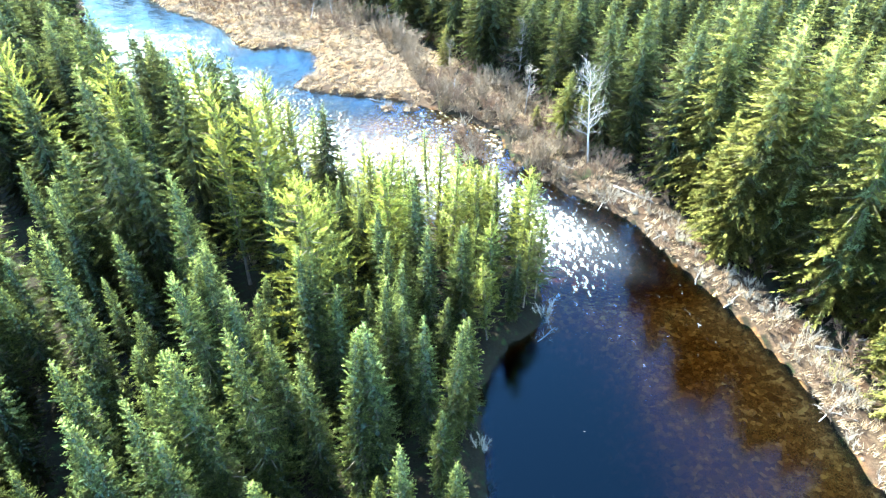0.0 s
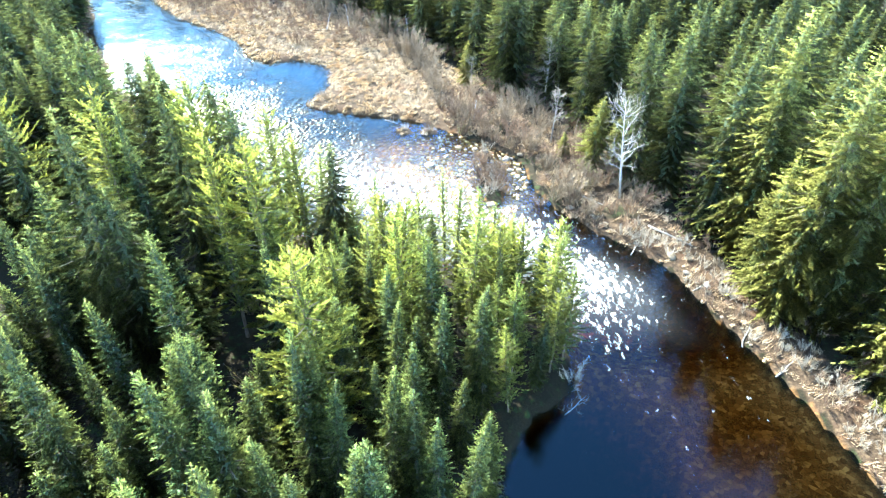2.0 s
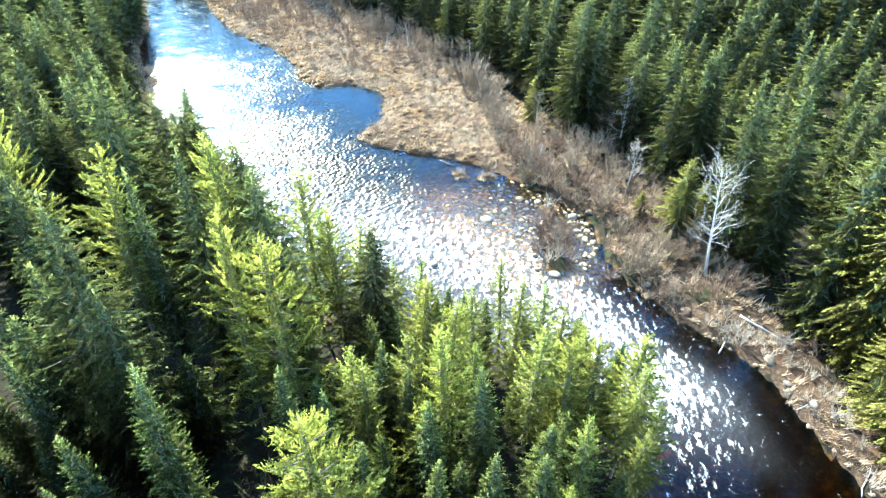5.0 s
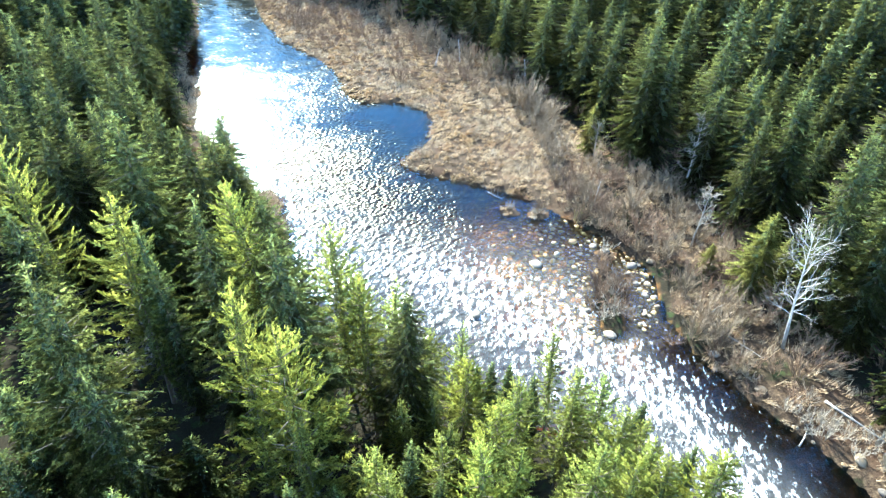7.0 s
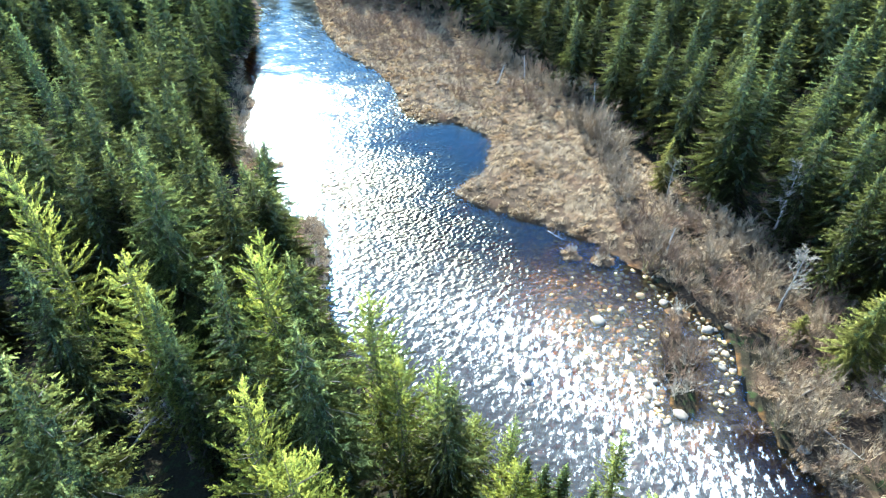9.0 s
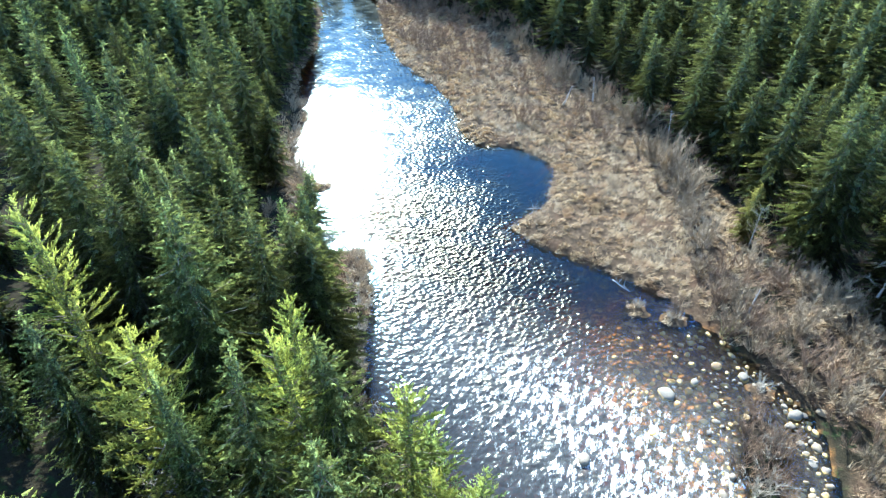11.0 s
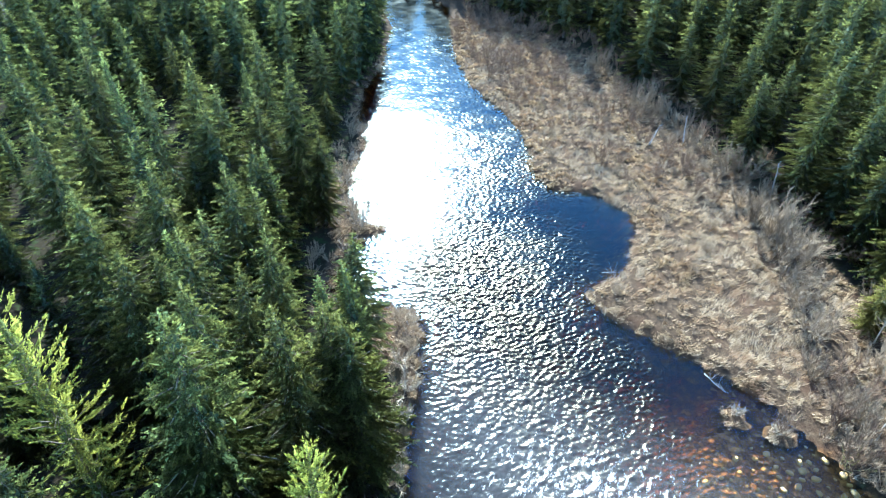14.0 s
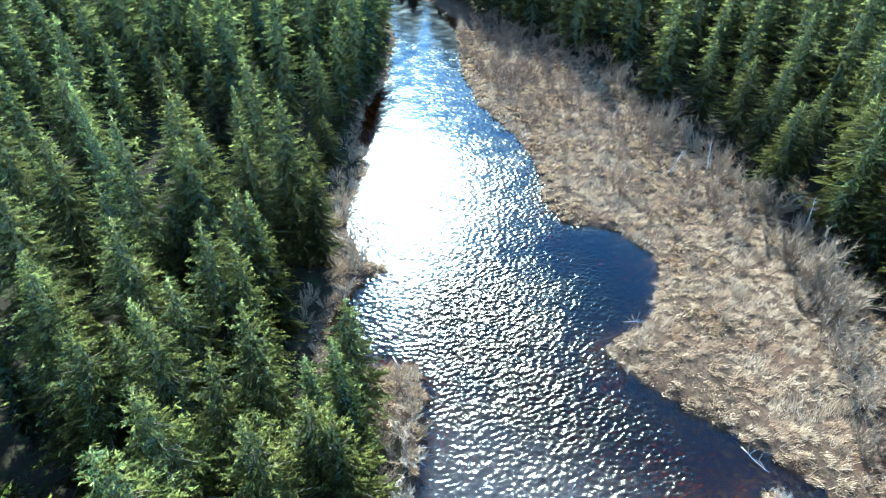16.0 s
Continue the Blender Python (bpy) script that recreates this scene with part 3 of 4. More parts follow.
EAST_BACK = [(18.8, 82.4, 16.8), (15.4, 84.0, 14.2), (36.3, 84.1, 15.5), (36.1, 73.8, 18.0), (19.6, 70.4, 19.6), (23.2, 71.0, 18.3), (12.7, 95.6, 12.0), (5.5, 100.5, 11.0),
             (27.3, 56.5, 17.3), (26.4, 52.0, 14.2), (27.0, 48.4, 15.4), (7.8, 97.4, 16.0), (12.8, 95.8, 16.8), (15.1, 101.9, 19.3), (15.9, 94.1, 14.2), (-3.3, 120.8, 15.2),
             (-16.9, 131.0, 13.6), (-20.6, 135.6, 12.3), (-25.8, 140.7, 11.6), (-14.6, 125.9, 11.4), (-4.3, 122.6, 8.5)]
CLEARING = [(-14.0, 36.5), (-17.2, 41.8), (-20.6, 46.4)]


def variants(count, make):
    made = [make() for _ in range(count)]
    for ob in made:
        ob.location = (0, 0, -500)
    return made


def spruce_kind(tall, spread):
    crown, limbs = conifer(tall, spread, 0.05, 0.42, 9, 10.0, 0.28, 0.30, power=0.30, droop=0.10, lift=(-12, 34), ragged=0.18, dense=0.42, hang=0.0, bare=0.08, pad=0.18)
    return tree_thing("spruce_tree", tall, 0.15, crown, limbs, M_SPRUCE, M_BARK,
                      "dense dark green spruce with a pointed sunlit crown", "spruce tree", "spruces of the west woods")


def tall_kind(tall, spread, leaves):
    crown, limbs = conifer(tall, spread, 0.04, 0.54, 9, 7.2, 0.38, 0.29, power=0.50, droop=0.24, lift=(-12, 24), ragged=0.20, dense=0.34, bare=0.12, hang=0.18, pad=0.12)
    return tree_thing("spruce_tree", tall, 0.19, crown, limbs, leaves, M_BARK,
                      "tall layered green spruce with drooping boughs", "spruce tree", "tall spruces")


def pine_kind(tall, spread):
    crown, limbs = conifer(tall, spread, 0.18, 0.55, 7, 13.0, 0.34, 0.27, power=0.62, droop=0.04, lift=(0, 40), ragged=0.34, bare=0.3, dense=0.16, hang=-0.2, pad=0.06)
    return tree_thing("pine_tree", tall, 0.16, crown, limbs, M_PINE, M_BARK,
                      "yellow-green pine with a loose tufted crown", "pine tree", "pines of the west bank")


def larch_kind(tall, spread):
    crown, limbs = conifer(tall, spread, 0.16, 0.44, 7, 15.0, 0.27, 0.27, power=0.5, droop=0.02, lift=(4, 36), ragged=0.34, bare=0.15, dense=0.12, hang=0.0, pad=0.05)
    return tree_thing("larch_tree", tall, 0.11, crown, limbs, M_LARCH, M_BARK,
                      "slender light green larch with thin feathery foliage", "larch tree", "larches on the west point")


KINDS = {"spruce": (variants(5, lambda: spruce_kind(15.0, RNG.uniform(1.2, 1.65))), 15.0),
         "tall": (variants(4, lambda: tall_kind(18.0, RNG.uniform(3.6, 4.5), M_TALL_LIT)), 18.0),
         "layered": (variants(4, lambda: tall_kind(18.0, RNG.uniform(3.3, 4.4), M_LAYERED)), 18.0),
         "pine": (variants(3, lambda: pine_kind(16.0, RNG.uniform(2.2, 3.0))), 16.0),
         "larch": (variants(3, lambda: larch_kind(12.0, RNG.uniform(1.5, 2.1))), 12.0)}


def plant(kind, x, y, tall, label=""):
    made, own = KINDS[kind]
    ob = made[int(RNG.integers(len(made)))]
    s = tall / own
    w = s ** 0.6 * RNG.uniform(0.8, 1.2)
    m = Matrix.Translation((x, y, height_at(x, y) - 0.05)) @ pose(0, 0, 0, RNG.normal(0, 2.2), RNG.normal(0, 2.2), RNG.uniform(0, 360)) @ Matrix.Diagonal((w, w, s, 1))
    tree = copy_thing(ob, m)
    if label:
        tagged(tree, label)
    return tree


EAST_EDGE = [(x, y, h if y > 60 else max(21.5 + 0.1 * (y - 40), h)) for x, y, h in EAST_EDGE]
named = ([("spruce", *t) for t in WEST_FRONT] + [("layered" if i % 4 else "spruce", *t) for i, t in enumerate(WEST_MIDDLE)] + [("pine", *t) for t in WEST_PINES]
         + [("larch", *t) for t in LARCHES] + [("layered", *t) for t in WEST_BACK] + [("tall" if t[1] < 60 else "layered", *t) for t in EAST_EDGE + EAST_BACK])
for kind, x, y, tall in named:
    plant(kind, x, y, tall)
for x, y, tall in SMALL_SPRUCES:
    plant("tall", x, y, tall, "small bright green young spruce beside the marsh")

# the rest of the woods: scattered at the same spacing, a little lower than the trees known near by
known = np.array([t[1:] for t in named])
spots = [tuple(t[:2]) for t in known]


def scatter(count, lo, hi, gap, allowed):
    """Places with at least gap between them and those already taken, where allowed says so."""
    made = []
    cell = {}
    for x, y in spots:
        cell.setdefault((int(x // gap), int(y // gap)), []).append((x, y))
    cand = RNG.uniform(lo, hi, (count, 2))
    for x, y in cand[allowed(cand)]:
        i, j = int(x // gap), int(y // gap)
        near = [q for a in (-1, 0, 1) for b in (-1, 0, 1) for q in cell.get((i + a, j + b), ())]
        if all((x - u) ** 2 + (y - v) ** 2 > gap * gap for u, v in near):
            cell.setdefault((i, j), []).append((x, y))
            made.append((x, y))
            spots.append((x, y))
    return made


def local_height(x, y):
    w = 1.0 / (np.hypot(known[:, 0] - x, known[:, 1] - y) + 2.0) ** 2.5
    return float((w * known[:, 2]).sum() / w.sum())


def west_ok(p):
    ok = ~inside(p, EAST) & (shore(p) > np.where(p[:, 1] > 106, 0.8, np.where(p[:, 1] > 78, 3.4, np.where(p[:, 1] < 37, 2.4, 1.0)))) & (open_ground(p) < 0.5) & (to_line(p, [q[:2] for q in SPITS]) > 4.5) & (to_line(p, CLEARING) > 1.7) & (to_line(p, [(-33.8, 50.4), (-32.0, 48.0)]) > 3.0) & (to_line(p, [(3.2, 66), (3.2, 79), (-8, 84)]) > 4)
    return ok


def east_ok(p):
    return inside(p, WOODS_EAST) & (to_line(p, RIGHT_WOODS) > 0.6)


young = scatter(2500, (-32, 6), (4, 44), 2.5, west_ok)
west = scatter(22000, (-150, -5), (8, 190), 5.0, west_ok)
east = scatter(26000, (-125, 15), (120, 235), 4.9, east_ok)
WEST_LINE, EAST_LINE = [(-2, 20), (-12, 36), (-30, 58), (-42, 72), (-52, 88)], RIGHT_WOODS[2:17]
west.sort(key=lambda q: float(to_line(np.array([q]), WEST_LINE)[0]))
east.sort(key=lambda q: float(to_line(np.array([q]), EAST_LINE)[0]))
NEAR_WEST, NEAR_EAST = 46, 30
for x, y in scatter(900, (-12, 36), (9, 55), 1.75, lambda p: ~inside(p, EAST) & (shore(p) > 1.0))[:60]:       # the crowded point
    k = RNG.random()
    if k < 0.62:
        plant("spruce", x, y, RNG.uniform(5.0, 9.5))
    else:
        plant("pine" if k < 0.8 else "larch", x, y, RNG.uniform(9.0, 12.5))
for x, y in young[:80]:
    plant("spruce", x, y, local_height(x, y) * RNG.uniform(0.5, 0.9))
for x, y in west[:NEAR_WEST]:
    tall = local_height(x, y) * RNG.uniform(0.4, 0.85)
    if x > -13 and y > 37:
        plant("spruce" if RNG.random() < 0.5 else "larch", x, y, tall * 0.7)
    else:
        plant("spruce" if RNG.random() < (0.8 if y < 36 else 0.3) else "layered", x, y, tall)
for x, y in east[:NEAR_EAST]:
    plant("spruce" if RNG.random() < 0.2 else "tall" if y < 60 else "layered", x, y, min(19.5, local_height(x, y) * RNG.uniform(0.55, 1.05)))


def far_woods(name, places, leaves, label, broad, line):
    """The woods farther off, as one body of many simpler trees."""
    kinds = []
    for i in range(10):
        step, count, leaf, wide = (0.66, 5.6, 0.48, 0.29) if i < 6 else (0.9, 3.2, 0.66, 0.34)         # the last four for the far side
        (v, f, inner_shade, tip, nrm), limbs = conifer(16.0, RNG.uniform(2.7, 3.6) * broad, 0.06, step, 8, count, leaf, wide, power=0.40, droop=0.18, lift=(-12, 26), ragged=0.22, dense=0.40, bare=0.1, pad=0.16)
        tv, tf = tubes([trunk_path(16.0, 0.16)], 4)
        kinds.append((v, f, np.array(tv), tf, nrm, inner_shade, tip))
    vs, fs, ns, ins, lit_tips, ts, tfs, nv, nt = [], [], [], [], [], [], [], 0, 0
    ground_z = height(np.array(places))
    off = to_line(np.array(places), line)
    for (x, y), z, o in zip(places, ground_z, off):
        v, f, tv, tf, nrm, inner_shade, tip = kinds[int(RNG.integers(6)) if o < 24 else int(RNG.integers(6, 10))]
        tall = min(19.5, local_height(x, y) * RNG.uniform(0.45, 1.05))
        if y > 128 or (x < -56 and y > 106):                              # the old stand upstream
            tall = RNG.uniform(14.0, 21.0)
        s = tall / 16.0
        a, w = RNG.uniform(0, 6.283), s ** 0.6 * RNG.uniform(1.0, 1.3)
        turn = np.array([[w * math.cos(a), -w * math.sin(a), 0], [w * math.sin(a), w * math.cos(a), 0], [0, 0, s]])
        ns.append(nrm @ np.array([[math.cos(a), -math.sin(a), 0], [math.sin(a), math.cos(a), 0], [0, 0, 1]]).T)
        ins.append(inner_shade), lit_tips.append(tip), vs.append(v @ turn.T + (x, y, z)), fs.append(f + nv), ts.append(tv @ turn.T + (x, y, z))
        tfs += [tuple(i + nt for i in q) for q in tf]
        nv, nt = nv + len(v), nt + len(tv)
    wood = root(name, label, "forest", kind="stuff")
    tagged(part("crowns", mesh_of("crowns", np.concatenate(vs), np.concatenate(fs), leaves, {"inner_shade": np.concatenate(ins), "tip": np.concatenate(lit_tips)}, normals=np.concatenate(ns)), wood), kind="stuff")
    tagged(part("trunks", mesh_of("trunks", np.concatenate(ts), tfs, M_BARK), wood), kind="stuff")


far_west = [q for q in west[NEAR_WEST:] + young[80::2] if to_line(np.array([q]), WEST_LINE + [(-70, 120), (-100, 165)])[0] < 78]
far_east = [q for q in east[NEAR_EAST:] if to_line(np.array([q]), EAST_LINE + [(-34, 137), (-58, 154)])[0] < 84]
far_woods("west_woods", far_west, M_SPRUCE, "dense dark green spruce woods along the river", 0.95, WEST_LINE)
far_woods("east_woods", far_east, M_LAYERED, "tall green spruce woods beyond the marsh", 1.15, EAST_LINE)
for made, _ in KINDS.values():
    for ob in made:
        for child in list(ob.children):
            bpy.data.objects.remove(child)
        bpy.data.objects.remove(ob)

# ---- bare trees, shrubs ----
def limb(p, way, long_, thick, bend, rise=0.25):
    """A crooked limb as a path of (point, radius)."""
    path, q, w = [(tuple(p), thick)], np.array(p, float), np.array(way, float)
    n = 4
    for i in range(1, n + 1):
        w = w + RNG.normal(0, bend, 3) + (0, 0, rise * 0.25)
        w /= np.linalg.norm(w)
        q = q + w * long_ / n
        path.append((tuple(q), thick * (1 - i / (n + 0.6))))
    return path


def along(path, s):
    k = s * (len(path) - 1)
    i = min(int(k), len(path) - 2)
    a, b = np.array(path[i][0]), np.array(path[i + 1][0])
    return a + (b - a) * (k - i), (b - a) / (np.linalg.norm(b - a) + 1e-9), path[i][1]


def twig_mesh(name, paths, per, size, width, material, up=0.35):
    """Fine twigs along the limbs."""
    base, way = [], []
    for path in paths:
        for _ in range(per):
            p, w, _r = along(path, RNG.uniform(0.25, 1.0))
            base.append(p), way.append(w + RNG.normal(0, 0.65, 3) + (0, 0, up))
    n = len(base)
    long_ = size * RNG.uniform(0.5, 1.3, n)
    return mesh_of(name, *sprays(np.array(base), np.array(way), long_, np.full(n, width), 0.02), material)


def bare_tree(tall, spread, material, fine, label, name="bare_tree", category="tree", stems=1, rise=0.3):
    tree = root(name, label, category)
    trunks = [limb((0, 0, -0.2), (RNG.normal(0, 0.015), RNG.normal(0, 0.015), 1), tall, 0.011 * tall + 0.03, 0.015) for _ in range(stems)]
    part("trunk", mesh_of("trunk", *tubes(trunks, 7), material, shade=True), tree)
    small = []
    for path in trunks:
        for _ in range(int(3.4 * tall)):
            s = RNG.uniform(0.32, 0.97)
            p, w, r = along(path, s)
            a = RNG.uniform(0, 6.283)
            arm = limb(p, (math.cos(a), math.sin(a), RNG.uniform(0.25, 1.1)), spread * (1.2 - 0.8 * s) * RNG.uniform(0.6, 1.2), 0.28 * r + 0.008, 0.2, rise)
            side = []
            for _ in range(5):
                p, w, r = along(arm, RNG.uniform(0.3, 1.0))
                side.append(limb(p, w + RNG.normal(0, 0.6, 3) + np.array((0, 0, 0.15)), RNG.uniform(0.4, 1.1) * spread * 0.4, 0.014, 0.25, rise))
            part("branch", mesh_of("branch", *tubes([arm] + side, 3), material), tree)
            small += side
    tagged(part("brushwood", twig_mesh("brushwood", small, 8, 0.38, 0.010, fine), tree), kind="stuff")
    return tree


def shrub(tall, spread, stems, twigs_per, fine, label, group, leaves=None):
    bush = root("shrub", label, "shrub", group)
    paths = []
    for _ in range(stems):
        a, lean = RNG.uniform(0, 6.283), RNG.uniform(0.1, 1.0) * spread / tall
        paths.append(limb((0.2 * math.cos(a), 0.2 * math.sin(a), -0.15), (lean * math.cos(a), lean * math.sin(a), 1), tall * RNG.uniform(0.6, 1.05), 0.020, 0.13, 0.15))
    tagged(part("stem_clump", mesh_of("stem_clump", *tubes(paths, 3), fine), bush), kind="stuff")
    tagged(part("brushwood", twig_mesh("brushwood", paths, twigs_per, 0.18 * tall + 0.15, 0.014, fine), bush), kind="stuff")
    if leaves:
        tagged(part("foliage", twig_mesh("foliage", paths, 40, 0.16, 0.035, leaves), bush), kind="stuff")
    return bush


def at(ob, x, y, turn=0.0, scale=1.0, lean=(0, 0)):
    ob.matrix_basis = Matrix.Translation((x, y, height_at(x, y))) @ pose(0, 0, 0, lean[0], lean[1], turn) @ Matrix.Scale(scale, 4)
    return ob


at(bare_tree(11.6, 4.0, M_PALE, M_TWIG_PALE, "leafless white-barked tree with a wide pale crown"), 17.7, 67.5, 0, 1.0, (0, -6))
at(bare_tree(10.2, 1.9, M_GREY, M_TWIG_PALE, "thin leafless grey tree against dark spruces"), 11.6, 91.2)
at(bare_tree(7.4, 1.7, M_GREY, M_TWIG_PALE, "small leafless pale tree among brown shrubs"), 11.4, 80.4)
at(bare_tree(7.6, 1.0, M_PALE, M_TWIG_PALE, "leaning white birch with few branches", stems=1), 14.8, 83.2, 200, 1.0, (2, -9))
at(bare_tree(5.2, 1.8, M_TWIG_PALE, M_BUD, "small birch with pale trunk and yellowish buds"), 1.2, 98.0)
at(bare_tree(4.6, 1.2, M_GREY, M_TWIG_PALE, "small leafless bank tree with twisted limbs"), 15.8, 73.6, 60, 1.0, (6, 8))
at(bare_tree(8.0, 2.6, M_GREY, M_TWIG_PALE, "leaning dead grey tree between dark spruces", "dead_tree", "dead tree"), -33.8, 50.4, 30, 1.0, (6, 34))
for x, y, tall, lean in ((-21.6, 127.0, 4.2, 3), (-14.4, 126.6, 4.6, -5), (-9.8, 119.5, 5.0, 12), (1.6, 86.9, 3.0, 14), (-25.5, 125.0, 3.2, -14), (-12.5, 133.0, 7.0, 4)):
    snag = root("dead_snag", "bleached dead trunk standing bare in the marsh", "dead tree", "snags of the marsh")
    stem = limb((0, 0, -0.2), (0, 0, 1), tall, 0.14, 0.04)
    part("trunk", mesh_of("trunk", *tubes([stem], 6), M_PALE, shade=True), snag)
    stubs = [limb(along(stem, s)[0], (math.cos(9 * s), math.sin(9 * s), 0.5), 0.7, 0.03, 0.2) for s in (0.45, 0.6, 0.72, 0.85, 0.93)]
    for stub in stubs:
        part("branch_stub", mesh_of("branch_stub", *tubes([stub], 3), M_PALE), snag)
    at(snag, x, y, RNG.uniform(0, 360), 1.0, (lean, lean * 0.5))

GREY_SHRUBS = [shrub(t, 0.8 * t, 17, 58, M_TWIG, "leafless grey-brown willow shrub on the marsh", "willow shrubs") for t in (2.2, 3.0, 3.8)]
RED_SHRUBS = [shrub(t, 0.8 * t, 12, 40, M_TWIG_RED, "leafless red-brown alder shrub", "alder shrubs") for t in (1.6, 2.4)]
PALE_SHRUBS = [shrub(t, 0.9 * t, 11, 34, M_TWIG_PALE, "pale leafless shrub on the river bank", "bank shrubs") for t in (1.2, 2.0)]
BUD_SHRUBS = [shrub(t, 0.7 * t, 10, 24, M_TWIG, "shrub with first yellow-green leaves", "budding shrubs", M_BUD) for t in (1.6, 2.6)]


def bushes(kinds, places, lo, hi):
    for x, y in places:
        s = RNG.uniform(lo, hi)
        m = Matrix.Translation((x, y, height_at(x, y) - 0.03)) @ pose(0, 0, 0, RNG.normal(0, 4), RNG.normal(0, 4), RNG.uniform(0, 360)) @ Matrix.Scale(s, 4)
        copy_thing(kinds[int(RNG.integers(len(kinds)))], m)


def thicket(name, kinds, places, lo, hi, material, label):
    """Brush too small to tell apart, as one body."""
    vs, fs, n = [], [], 0
    for x, y in places:
        m = Matrix.Translation((x, y, height_at(x, y) - 0.03)) @ pose(0, 0, 0, 0, 0, RNG.uniform(0, 360)) @ Matrix.Scale(RNG.uniform(lo, hi), 4)
        for child in kinds[int(RNG.integers(len(kinds)))].children:
            me = child.data
            co = np.empty(3 * len(me.vertices))
            me.vertices.foreach_get("co", co)
            m4 = np.array(m)
            vs.append(co.reshape(-1, 3) @ m4[:3, :3].T + m4[:3, 3])
            fs += [tuple(n + i for i in q.vertices) for q in me.polygons]
            n += len(me.vertices)
    tagged(new(name, mesh_of(name, np.concatenate(vs), fs, material)), label, "shrubs", kind="stuff")


def marsh(p):
    return inside(p, EAST) & ~inside(p, WOODS_EAST) & (shore(p) > 0.45)


to_woods = lambda p: to_line(p, RIGHT_WOODS)
spots = []
bushes(GREY_SHRUBS, scatter(1800, (-45, 72), (22, 150), 1.9, lambda p: marsh(p) & (to_woods(p) < 7.5 * (0.5 + 0.7 * wobble(p, 3.6)))), 0.7, 1.4)
bushes(GREY_SHRUBS, [(-4.9, 99.5), (-8.8, 110.0), (-6.4, 103.0), (-7.6, 106.8), (-3.2, 96.0), (-10.5, 112.5), (-5.8, 108.0)], 1.35, 1.75)
thicket("marsh_brush", PALE_SHRUBS[:1] + GREY_SHRUBS[:1], scatter(500, (-45, 86), (-2, 132), 2.4, lambda p: marsh(p) & (shore(p) > 2.5)), 0.35, 0.65, M_TWIG, "low grey-brown brush scattered in the dry marsh grass")
bushes(RED_SHRUBS + GREY_SHRUBS[:1], scatter(1800, (-4, 64), (20, 94), 1.35, lambda p: marsh(p) & (shore(p) > 0.6) & (wobble(p, 2.1, 8.0) > -0.05)), 0.8, 1.5)
bushes(RED_SHRUBS + PALE_SHRUBS[1:], [(2.4, 69.5), (3.9, 69.2), (2.2, 71.5), (4.0, 73.2), (3.0, 74.9), (2.3, 73.6), (3.0, 68.4), (3.6, 70.4), (2.8, 72.4), (3.4, 74.2), (2.8, 75.8), (3.0, 78.2), (-4.2, 84.0), (0.6, 83.4), (2.6, 82.2), (8.9, 66.9), (4.6, 70.5), (4.9, 72.0), (4.5, 73.6), (5.2, 69.4), (1.9, 70.6)], 0.8, 1.1)
bushes(PALE_SHRUBS[:1], [(-7.6, 84.2), (-4.6, 84.3), (3.9, 72.0)], 0.7, 0.9)
thicket("upstream_brush", RED_SHRUBS, scatter(3000, (-74, 114), (-14, 168), 1.9, lambda p: marsh(p) & (to_woods(p) < 20) & (p[:, 0] + 0.35 * p[:, 1] < 26 + 9 * wobble(p, 4.0))), 0.8, 1.4, M_TWIG_RED, "dense leafless red-brown brush along the upper bank")
bushes(PALE_SHRUBS + RED_SHRUBS[:1], scatter(1500, (14, 18), (34, 66), 0.85, lambda p: inside(p, EAST) & ~inside(p, WOODS_EAST) & (shore(p) > 0.0) & (shore(p) < 3.2) & (wobble(p, 1.8, 3.0) > -0.35)), 0.5, 1.1)
bushes(PALE_SHRUBS, [(2.7, 27.0), (3.4, 25.4), (8.4, 38.4), (9.2, 41.0), (8.6, 36.9), (-27.2, 66.5), (-29.3, 71.0), (-30.6, 73.6), (-32.5, 75.5), (-38.0, 77.5),
                     (-24.0, 62.5), (-45.8, 86.0), (-50.0, 92.6), (-47.0, 90.0), (-54.0, 96.0), (-57.0, 102.0)], 0.8, 1.3)
thicket("edge_brush", RED_SHRUBS + GREY_SHRUBS[:1], scatter(9000, (-75, 20), (36, 165), 1.9, lambda p: inside(p, WOODS_EAST) & (to_woods(p) < 5.0))[:190], 0.8, 1.3, M_TWIG_RED, "dense leafless brown brush at the foot of the east woods")
thicket("bank_brush", RED_SHRUBS, scatter(2200, (-66, 56), (-10, 120), 1.5, lambda p: ~inside(p, EAST) & (shore(p) > 0.4) & (shore(p) < 3.0))[:50], 0.6, 1.0, M_TWIG, "leafless brown brush under the spruces of the west bank")
bushes(BUD_SHRUBS, [(13.6, 68.4), (12.6, 76.4), (2.2, 100.8), (3.0, 95.5), (31.4, 30.6), (30.2, 33.0), (-0.2, 83.5), (-18.0, 47.0), (-15.4, 38.5)], 0.7, 1.2)
for ob in GREY_SHRUBS + RED_SHRUBS + PALE_SHRUBS + BUD_SHRUBS:
    for child in list(ob.children):
        bpy.data.objects.remove(child)
    bpy.data.objects.remove(ob)

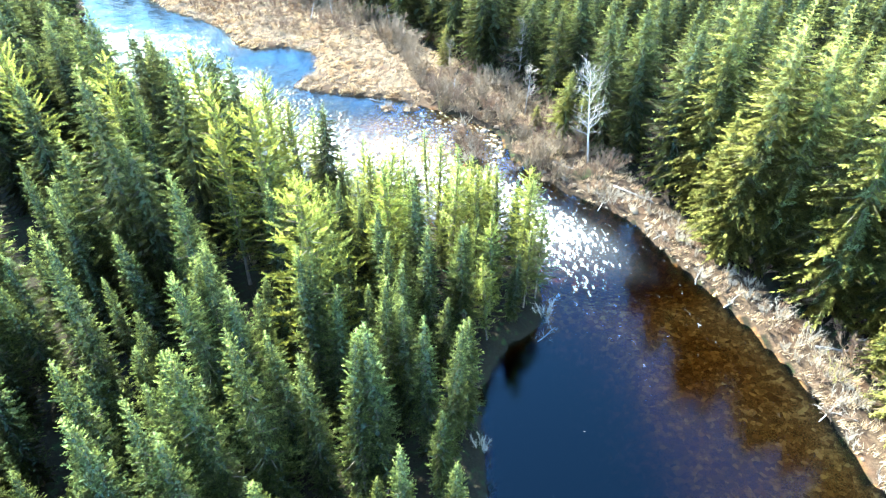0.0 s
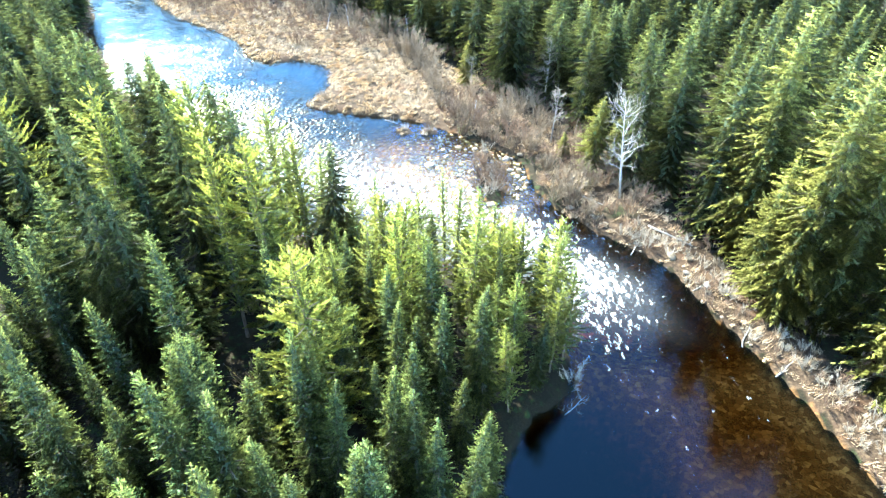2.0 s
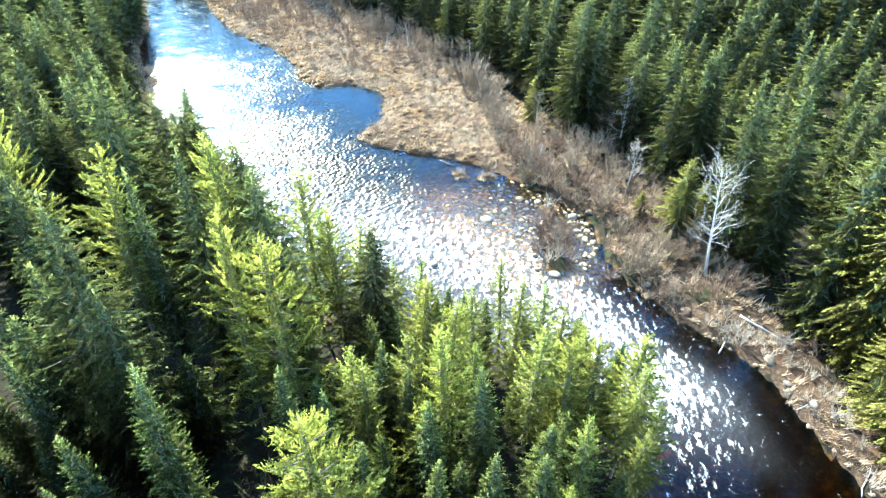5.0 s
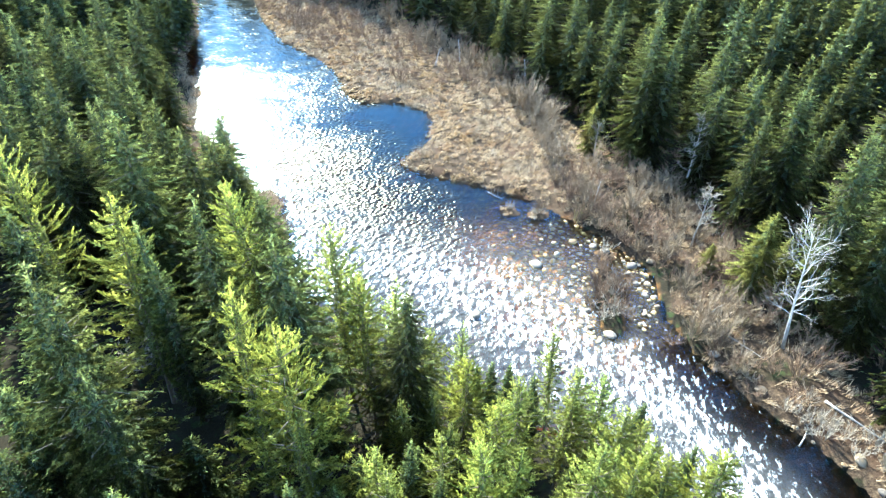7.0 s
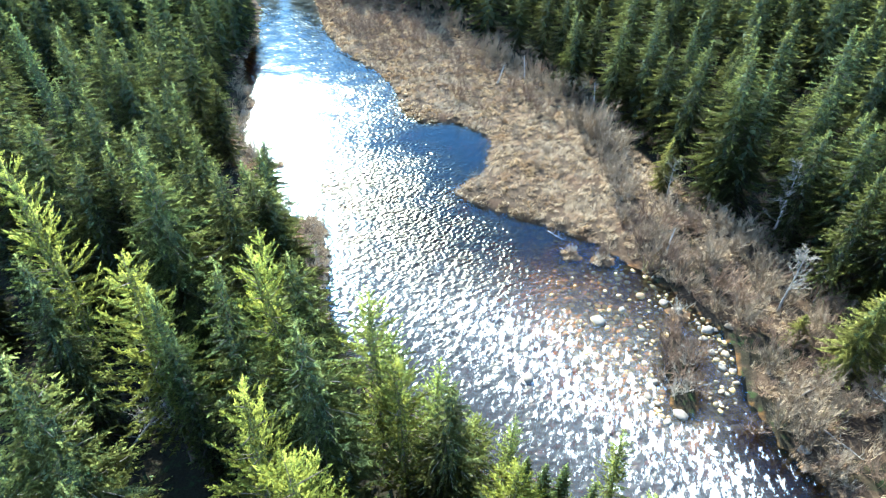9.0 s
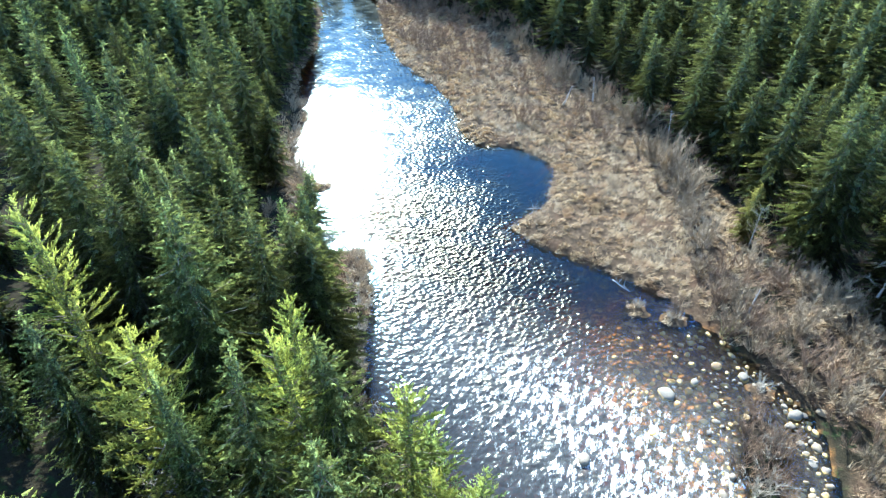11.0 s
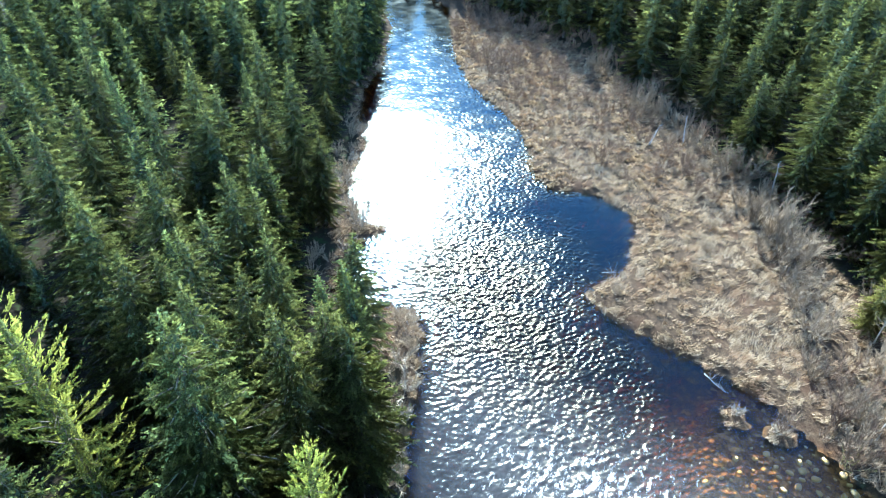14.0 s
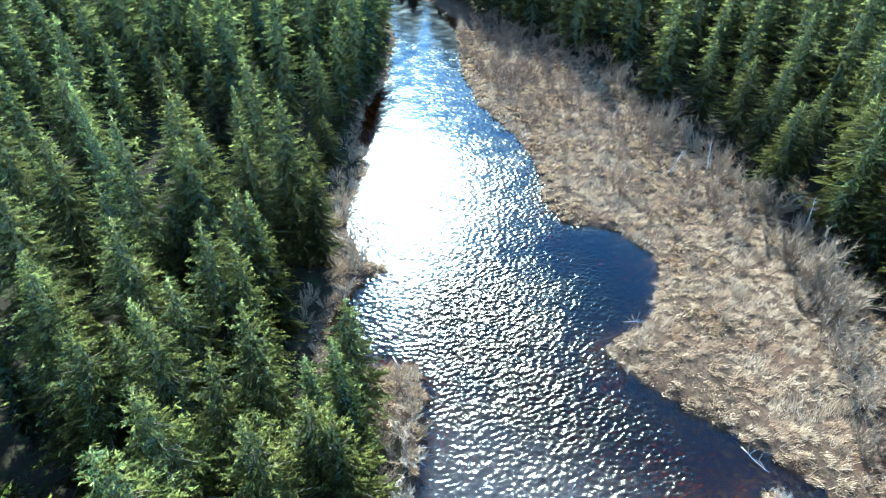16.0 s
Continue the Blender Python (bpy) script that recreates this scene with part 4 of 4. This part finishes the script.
# ---- driftwood and fallen trunks ----
LOGS = [(30.6, 36.6, 34.4, 35.6, 0.12), (27.8, 29.6, 29.8, 31.0, 0.05), (28.2, 30.8, 30.2, 29.2, 0.05), (21.6, 52.1, 23.0, 53.0, 0.05), (17.0, 57.6, 18.6, 60.6, 0.07),
        (23.6, 45.2, 25.0, 47.4, 0.06), (25.2, 42.0, 27.4, 43.6, 0.07), (19.6, 62.0, 23.2, 58.6, 0.12), (13.2, 68.0, 15.6, 66.0, 0.09), (12.2, 70.6, 14.6, 73.4, 0.08),
        (-10.6, 87.6, -8.8, 86.4, 0.06), (-22.2, 96.2, -20.8, 97.0, 0.04), (8.0, 37.6, 9.8, 39.4, 0.05), (-38.5, 50.5, -33.5, 51.5, 0.10), (-37.6, 82.0, -34.4, 79.8, 0.06)]
for x0, y0, x1, y1, r in LOGS:
    log = root("driftwood_log", "bleached fallen trunk with broken branches on the bank", "log", "driftwood")
    z0, z1 = max(height_at(x0, y0), -0.02) + r * 0.6, max(height_at(x1, y1), -0.02) + r * 0.6
    n, a, b = 5, np.array((x0, y0, z0)), np.array((x1, y1, z1))
    path = [(tuple(a + (b - a) * s + (RNG.normal(0, 0.04), RNG.normal(0, 0.04), 0.02)), r * (1 - 0.6 * s)) for s in np.linspace(0, 1, n)]
    part("trunk", mesh_of("trunk", *tubes([path], 7), M_GREY, shade=True), log)
    arms = [limb(along(path, s)[0], RNG.normal(0, 0.7, 3) + np.array((0, 0, 0.35)), RNG.uniform(0.5, 1.4), r * 0.35, 0.25, 0.1) for s in RNG.uniform(0.3, 1, 7)]
    for arm in arms:
        part("branch", mesh_of("branch", *tubes([arm], 4), M_GREY), log)
    tagged(part("brushwood", twig_mesh("brushwood", arms, 9, 0.4, 0.010, M_TWIG_PALE), log), kind="stuff")


# ---- stones ----
def stone_mesh(flat):
    bm = bmesh.new()
    bmesh.ops.create_icosphere(bm, subdivisions=2, radius=1.0)
    seed = Vector(RNG.uniform(-50, 50, 3))
    for v in bm.verts:
        k = 1 + 0.35 * noise.noise(v.co * 0.9 + seed) + 0.16 * noise.noise(v.co * 2.3 + seed)
        v.co = Vector((v.co.x * k, v.co.y * k * 0.8, v.co.z * k * flat))
    me = bpy.data.meshes.new("stone")
    bm.to_mesh(me)
    bm.free()
    me.materials.append(M_ROCK)
    me.shade_smooth()
    return me


STONES = [stone_mesh(f) for f in (0.3, 0.4, 0.45, 0.55, 0.35, 0.5)]


def stone(x, y, r, label, up=0.0):
    ob = tagged(new("river_stone", STONES[int(RNG.integers(6))]), label, "stone", "river stones")
    ob.matrix_basis = Matrix.Translation((x, y, height_at(x, y) + up)) @ pose(0, 0, 0, RNG.normal(0, 9), RNG.normal(0, 9), RNG.uniform(0, 360)) @ Matrix.Scale(r, 4)


for x, y, r in ((-3.8, 75.0, 0.75), (-8.4, 66.3, 0.60), (3.5, 66.4, 0.65), (5.6, 76.8, 0.60), (5.2, 75.6, 0.42), (20.7, 56.8, 0.55), (22.8, 52.4, 0.45), (-1.9, 77.1, 0.40),
                (7.0, 74.3, 0.50), (6.7, 72.6, 0.45), (15.0, 62.2, 0.5), (12.0, 65.6, 0.45), (-0.4, 79.7, 0.5), (21.6, 54.6, 0.4), (1.7, 79.4, 0.5), (1.0, 67.4, 0.4), (7.4, 77.6, 0.5)):
    stone(x, y, r, "large pale boulder at the rapid's edge", max(0.05, 0.02 - height_at(x, y)))
spots = []
BELT = [(2.6, 65.8), (1.0, 67.5), (0.8, 70), (0.6, 75), (-0.6, 79), (2.2, 79.8)]
SIDE_CHANNEL = [(4.4, 78.6), (6.4, 75.4), (7.0, 71.8), (6.2, 68.4)]
for x, y in scatter(3000, (-6, 62), (14, 86), 0.38, lambda p: (to_line(p, BELT) < 0.9 + 0.9 * wobble(p, 1.7)) | (to_line(p, SIDE_CHANNEL) < 0.9 + 0.5 * wobble(p, 1.4)))[:290]:
    r = 0.10 + 0.30 * RNG.random() ** 2.2
    stone(x, y, r, "pale rounded stone in the shallows", max(0.0, RNG.uniform(-0.6, 0.35) * r - height_at(x, y)))
for x, y in scatter(2200, (-12, 64), (8, 86), 0.6, lambda p: (shore(p) < -0.4) & (to_line(p, BELT) < 6.5 + 2.5 * wobble(p, 3.0)) & (p[:, 0] < 3))[:240]:
    r = 0.12 + 0.32 * RNG.random() ** 2.2
    stone(x, y, r, "amber stone under shallow brown water", max(0.0, -0.05 - 0.2 * r - 0.15 * RNG.random() - height_at(x, y)))
for x, y in scatter(900, (15, 20), (32, 62), 0.9, lambda p: (np.abs(shore(p)) < 0.5) & inside(p, EAST + [(29, 0)]))[:40]:
    stone(x, y, 0.10 + 0.16 * RNG.random(), "wet brown stone along the bank")


# ---- dry grass ----
def grass(name, places, label, blades, long_, thin):
    """Matted dry grass: arched blades in tufts that lean one way with their neighbours."""
    p = np.array(places)
    z = height(p)
    k = len(p)
    wind = 2.2 * wobble(p, 2.6, 6.0) + RNG.normal(0, 0.3, k)
    idx = np.repeat(np.arange(k), blades)
    n = len(idx)
    a = wind[idx] + RNG.normal(0, 0.5, n)
    rise = np.clip(RNG.normal(0.65, 0.42, n), 0.04, 2.0)
    base = np.c_[p[idx] + RNG.normal(0, 0.16, (n, 2)), z[idx] - 0.03]
    way = np.stack([np.cos(a), np.sin(a), rise], 1)
    size = long_ * RNG.uniform(0.5, 1.25, n) * RNG.uniform(0.6, 1.2, k)[idx]
    ob = new(name, mesh_of(name, *sprays(base, way, size, thin * RNG.uniform(0.7, 1.4, n), -0.22), M_STRAW))
    tagged(ob, label, "grass", kind="stuff")


cand = RNG.uniform((-76, 20), (36, 160), (150000, 2))
d = shore(cand)
open_ = open_ground(cand)
mat = 0.40 + 2.8 * rough(cand, 0.95, 9.0) + 0.8 * rough(cand, 4.5, 2.0)
mat = mat * np.where((cand[:, 1] < 92) & (cand[:, 0] > -6) & (cand[:, 1] > 63), 0.45, 1.0) * np.where((cand[:, 1] < 63) & (cand[:, 0] > 12), 0.18, 1.0)
ok = (d > 0.02) & (to_line(cand, [(3.2, 67), (3.2, 79)]) > 2.0) & (open_ > 0.5) & (RNG.random(len(cand)) < np.clip(mat, 0.05, 1.0))
grass("dry_marsh_grass", cand[ok], "matted straw-coloured dead grass on marsh and banks", 22, 0.56, 0.022)
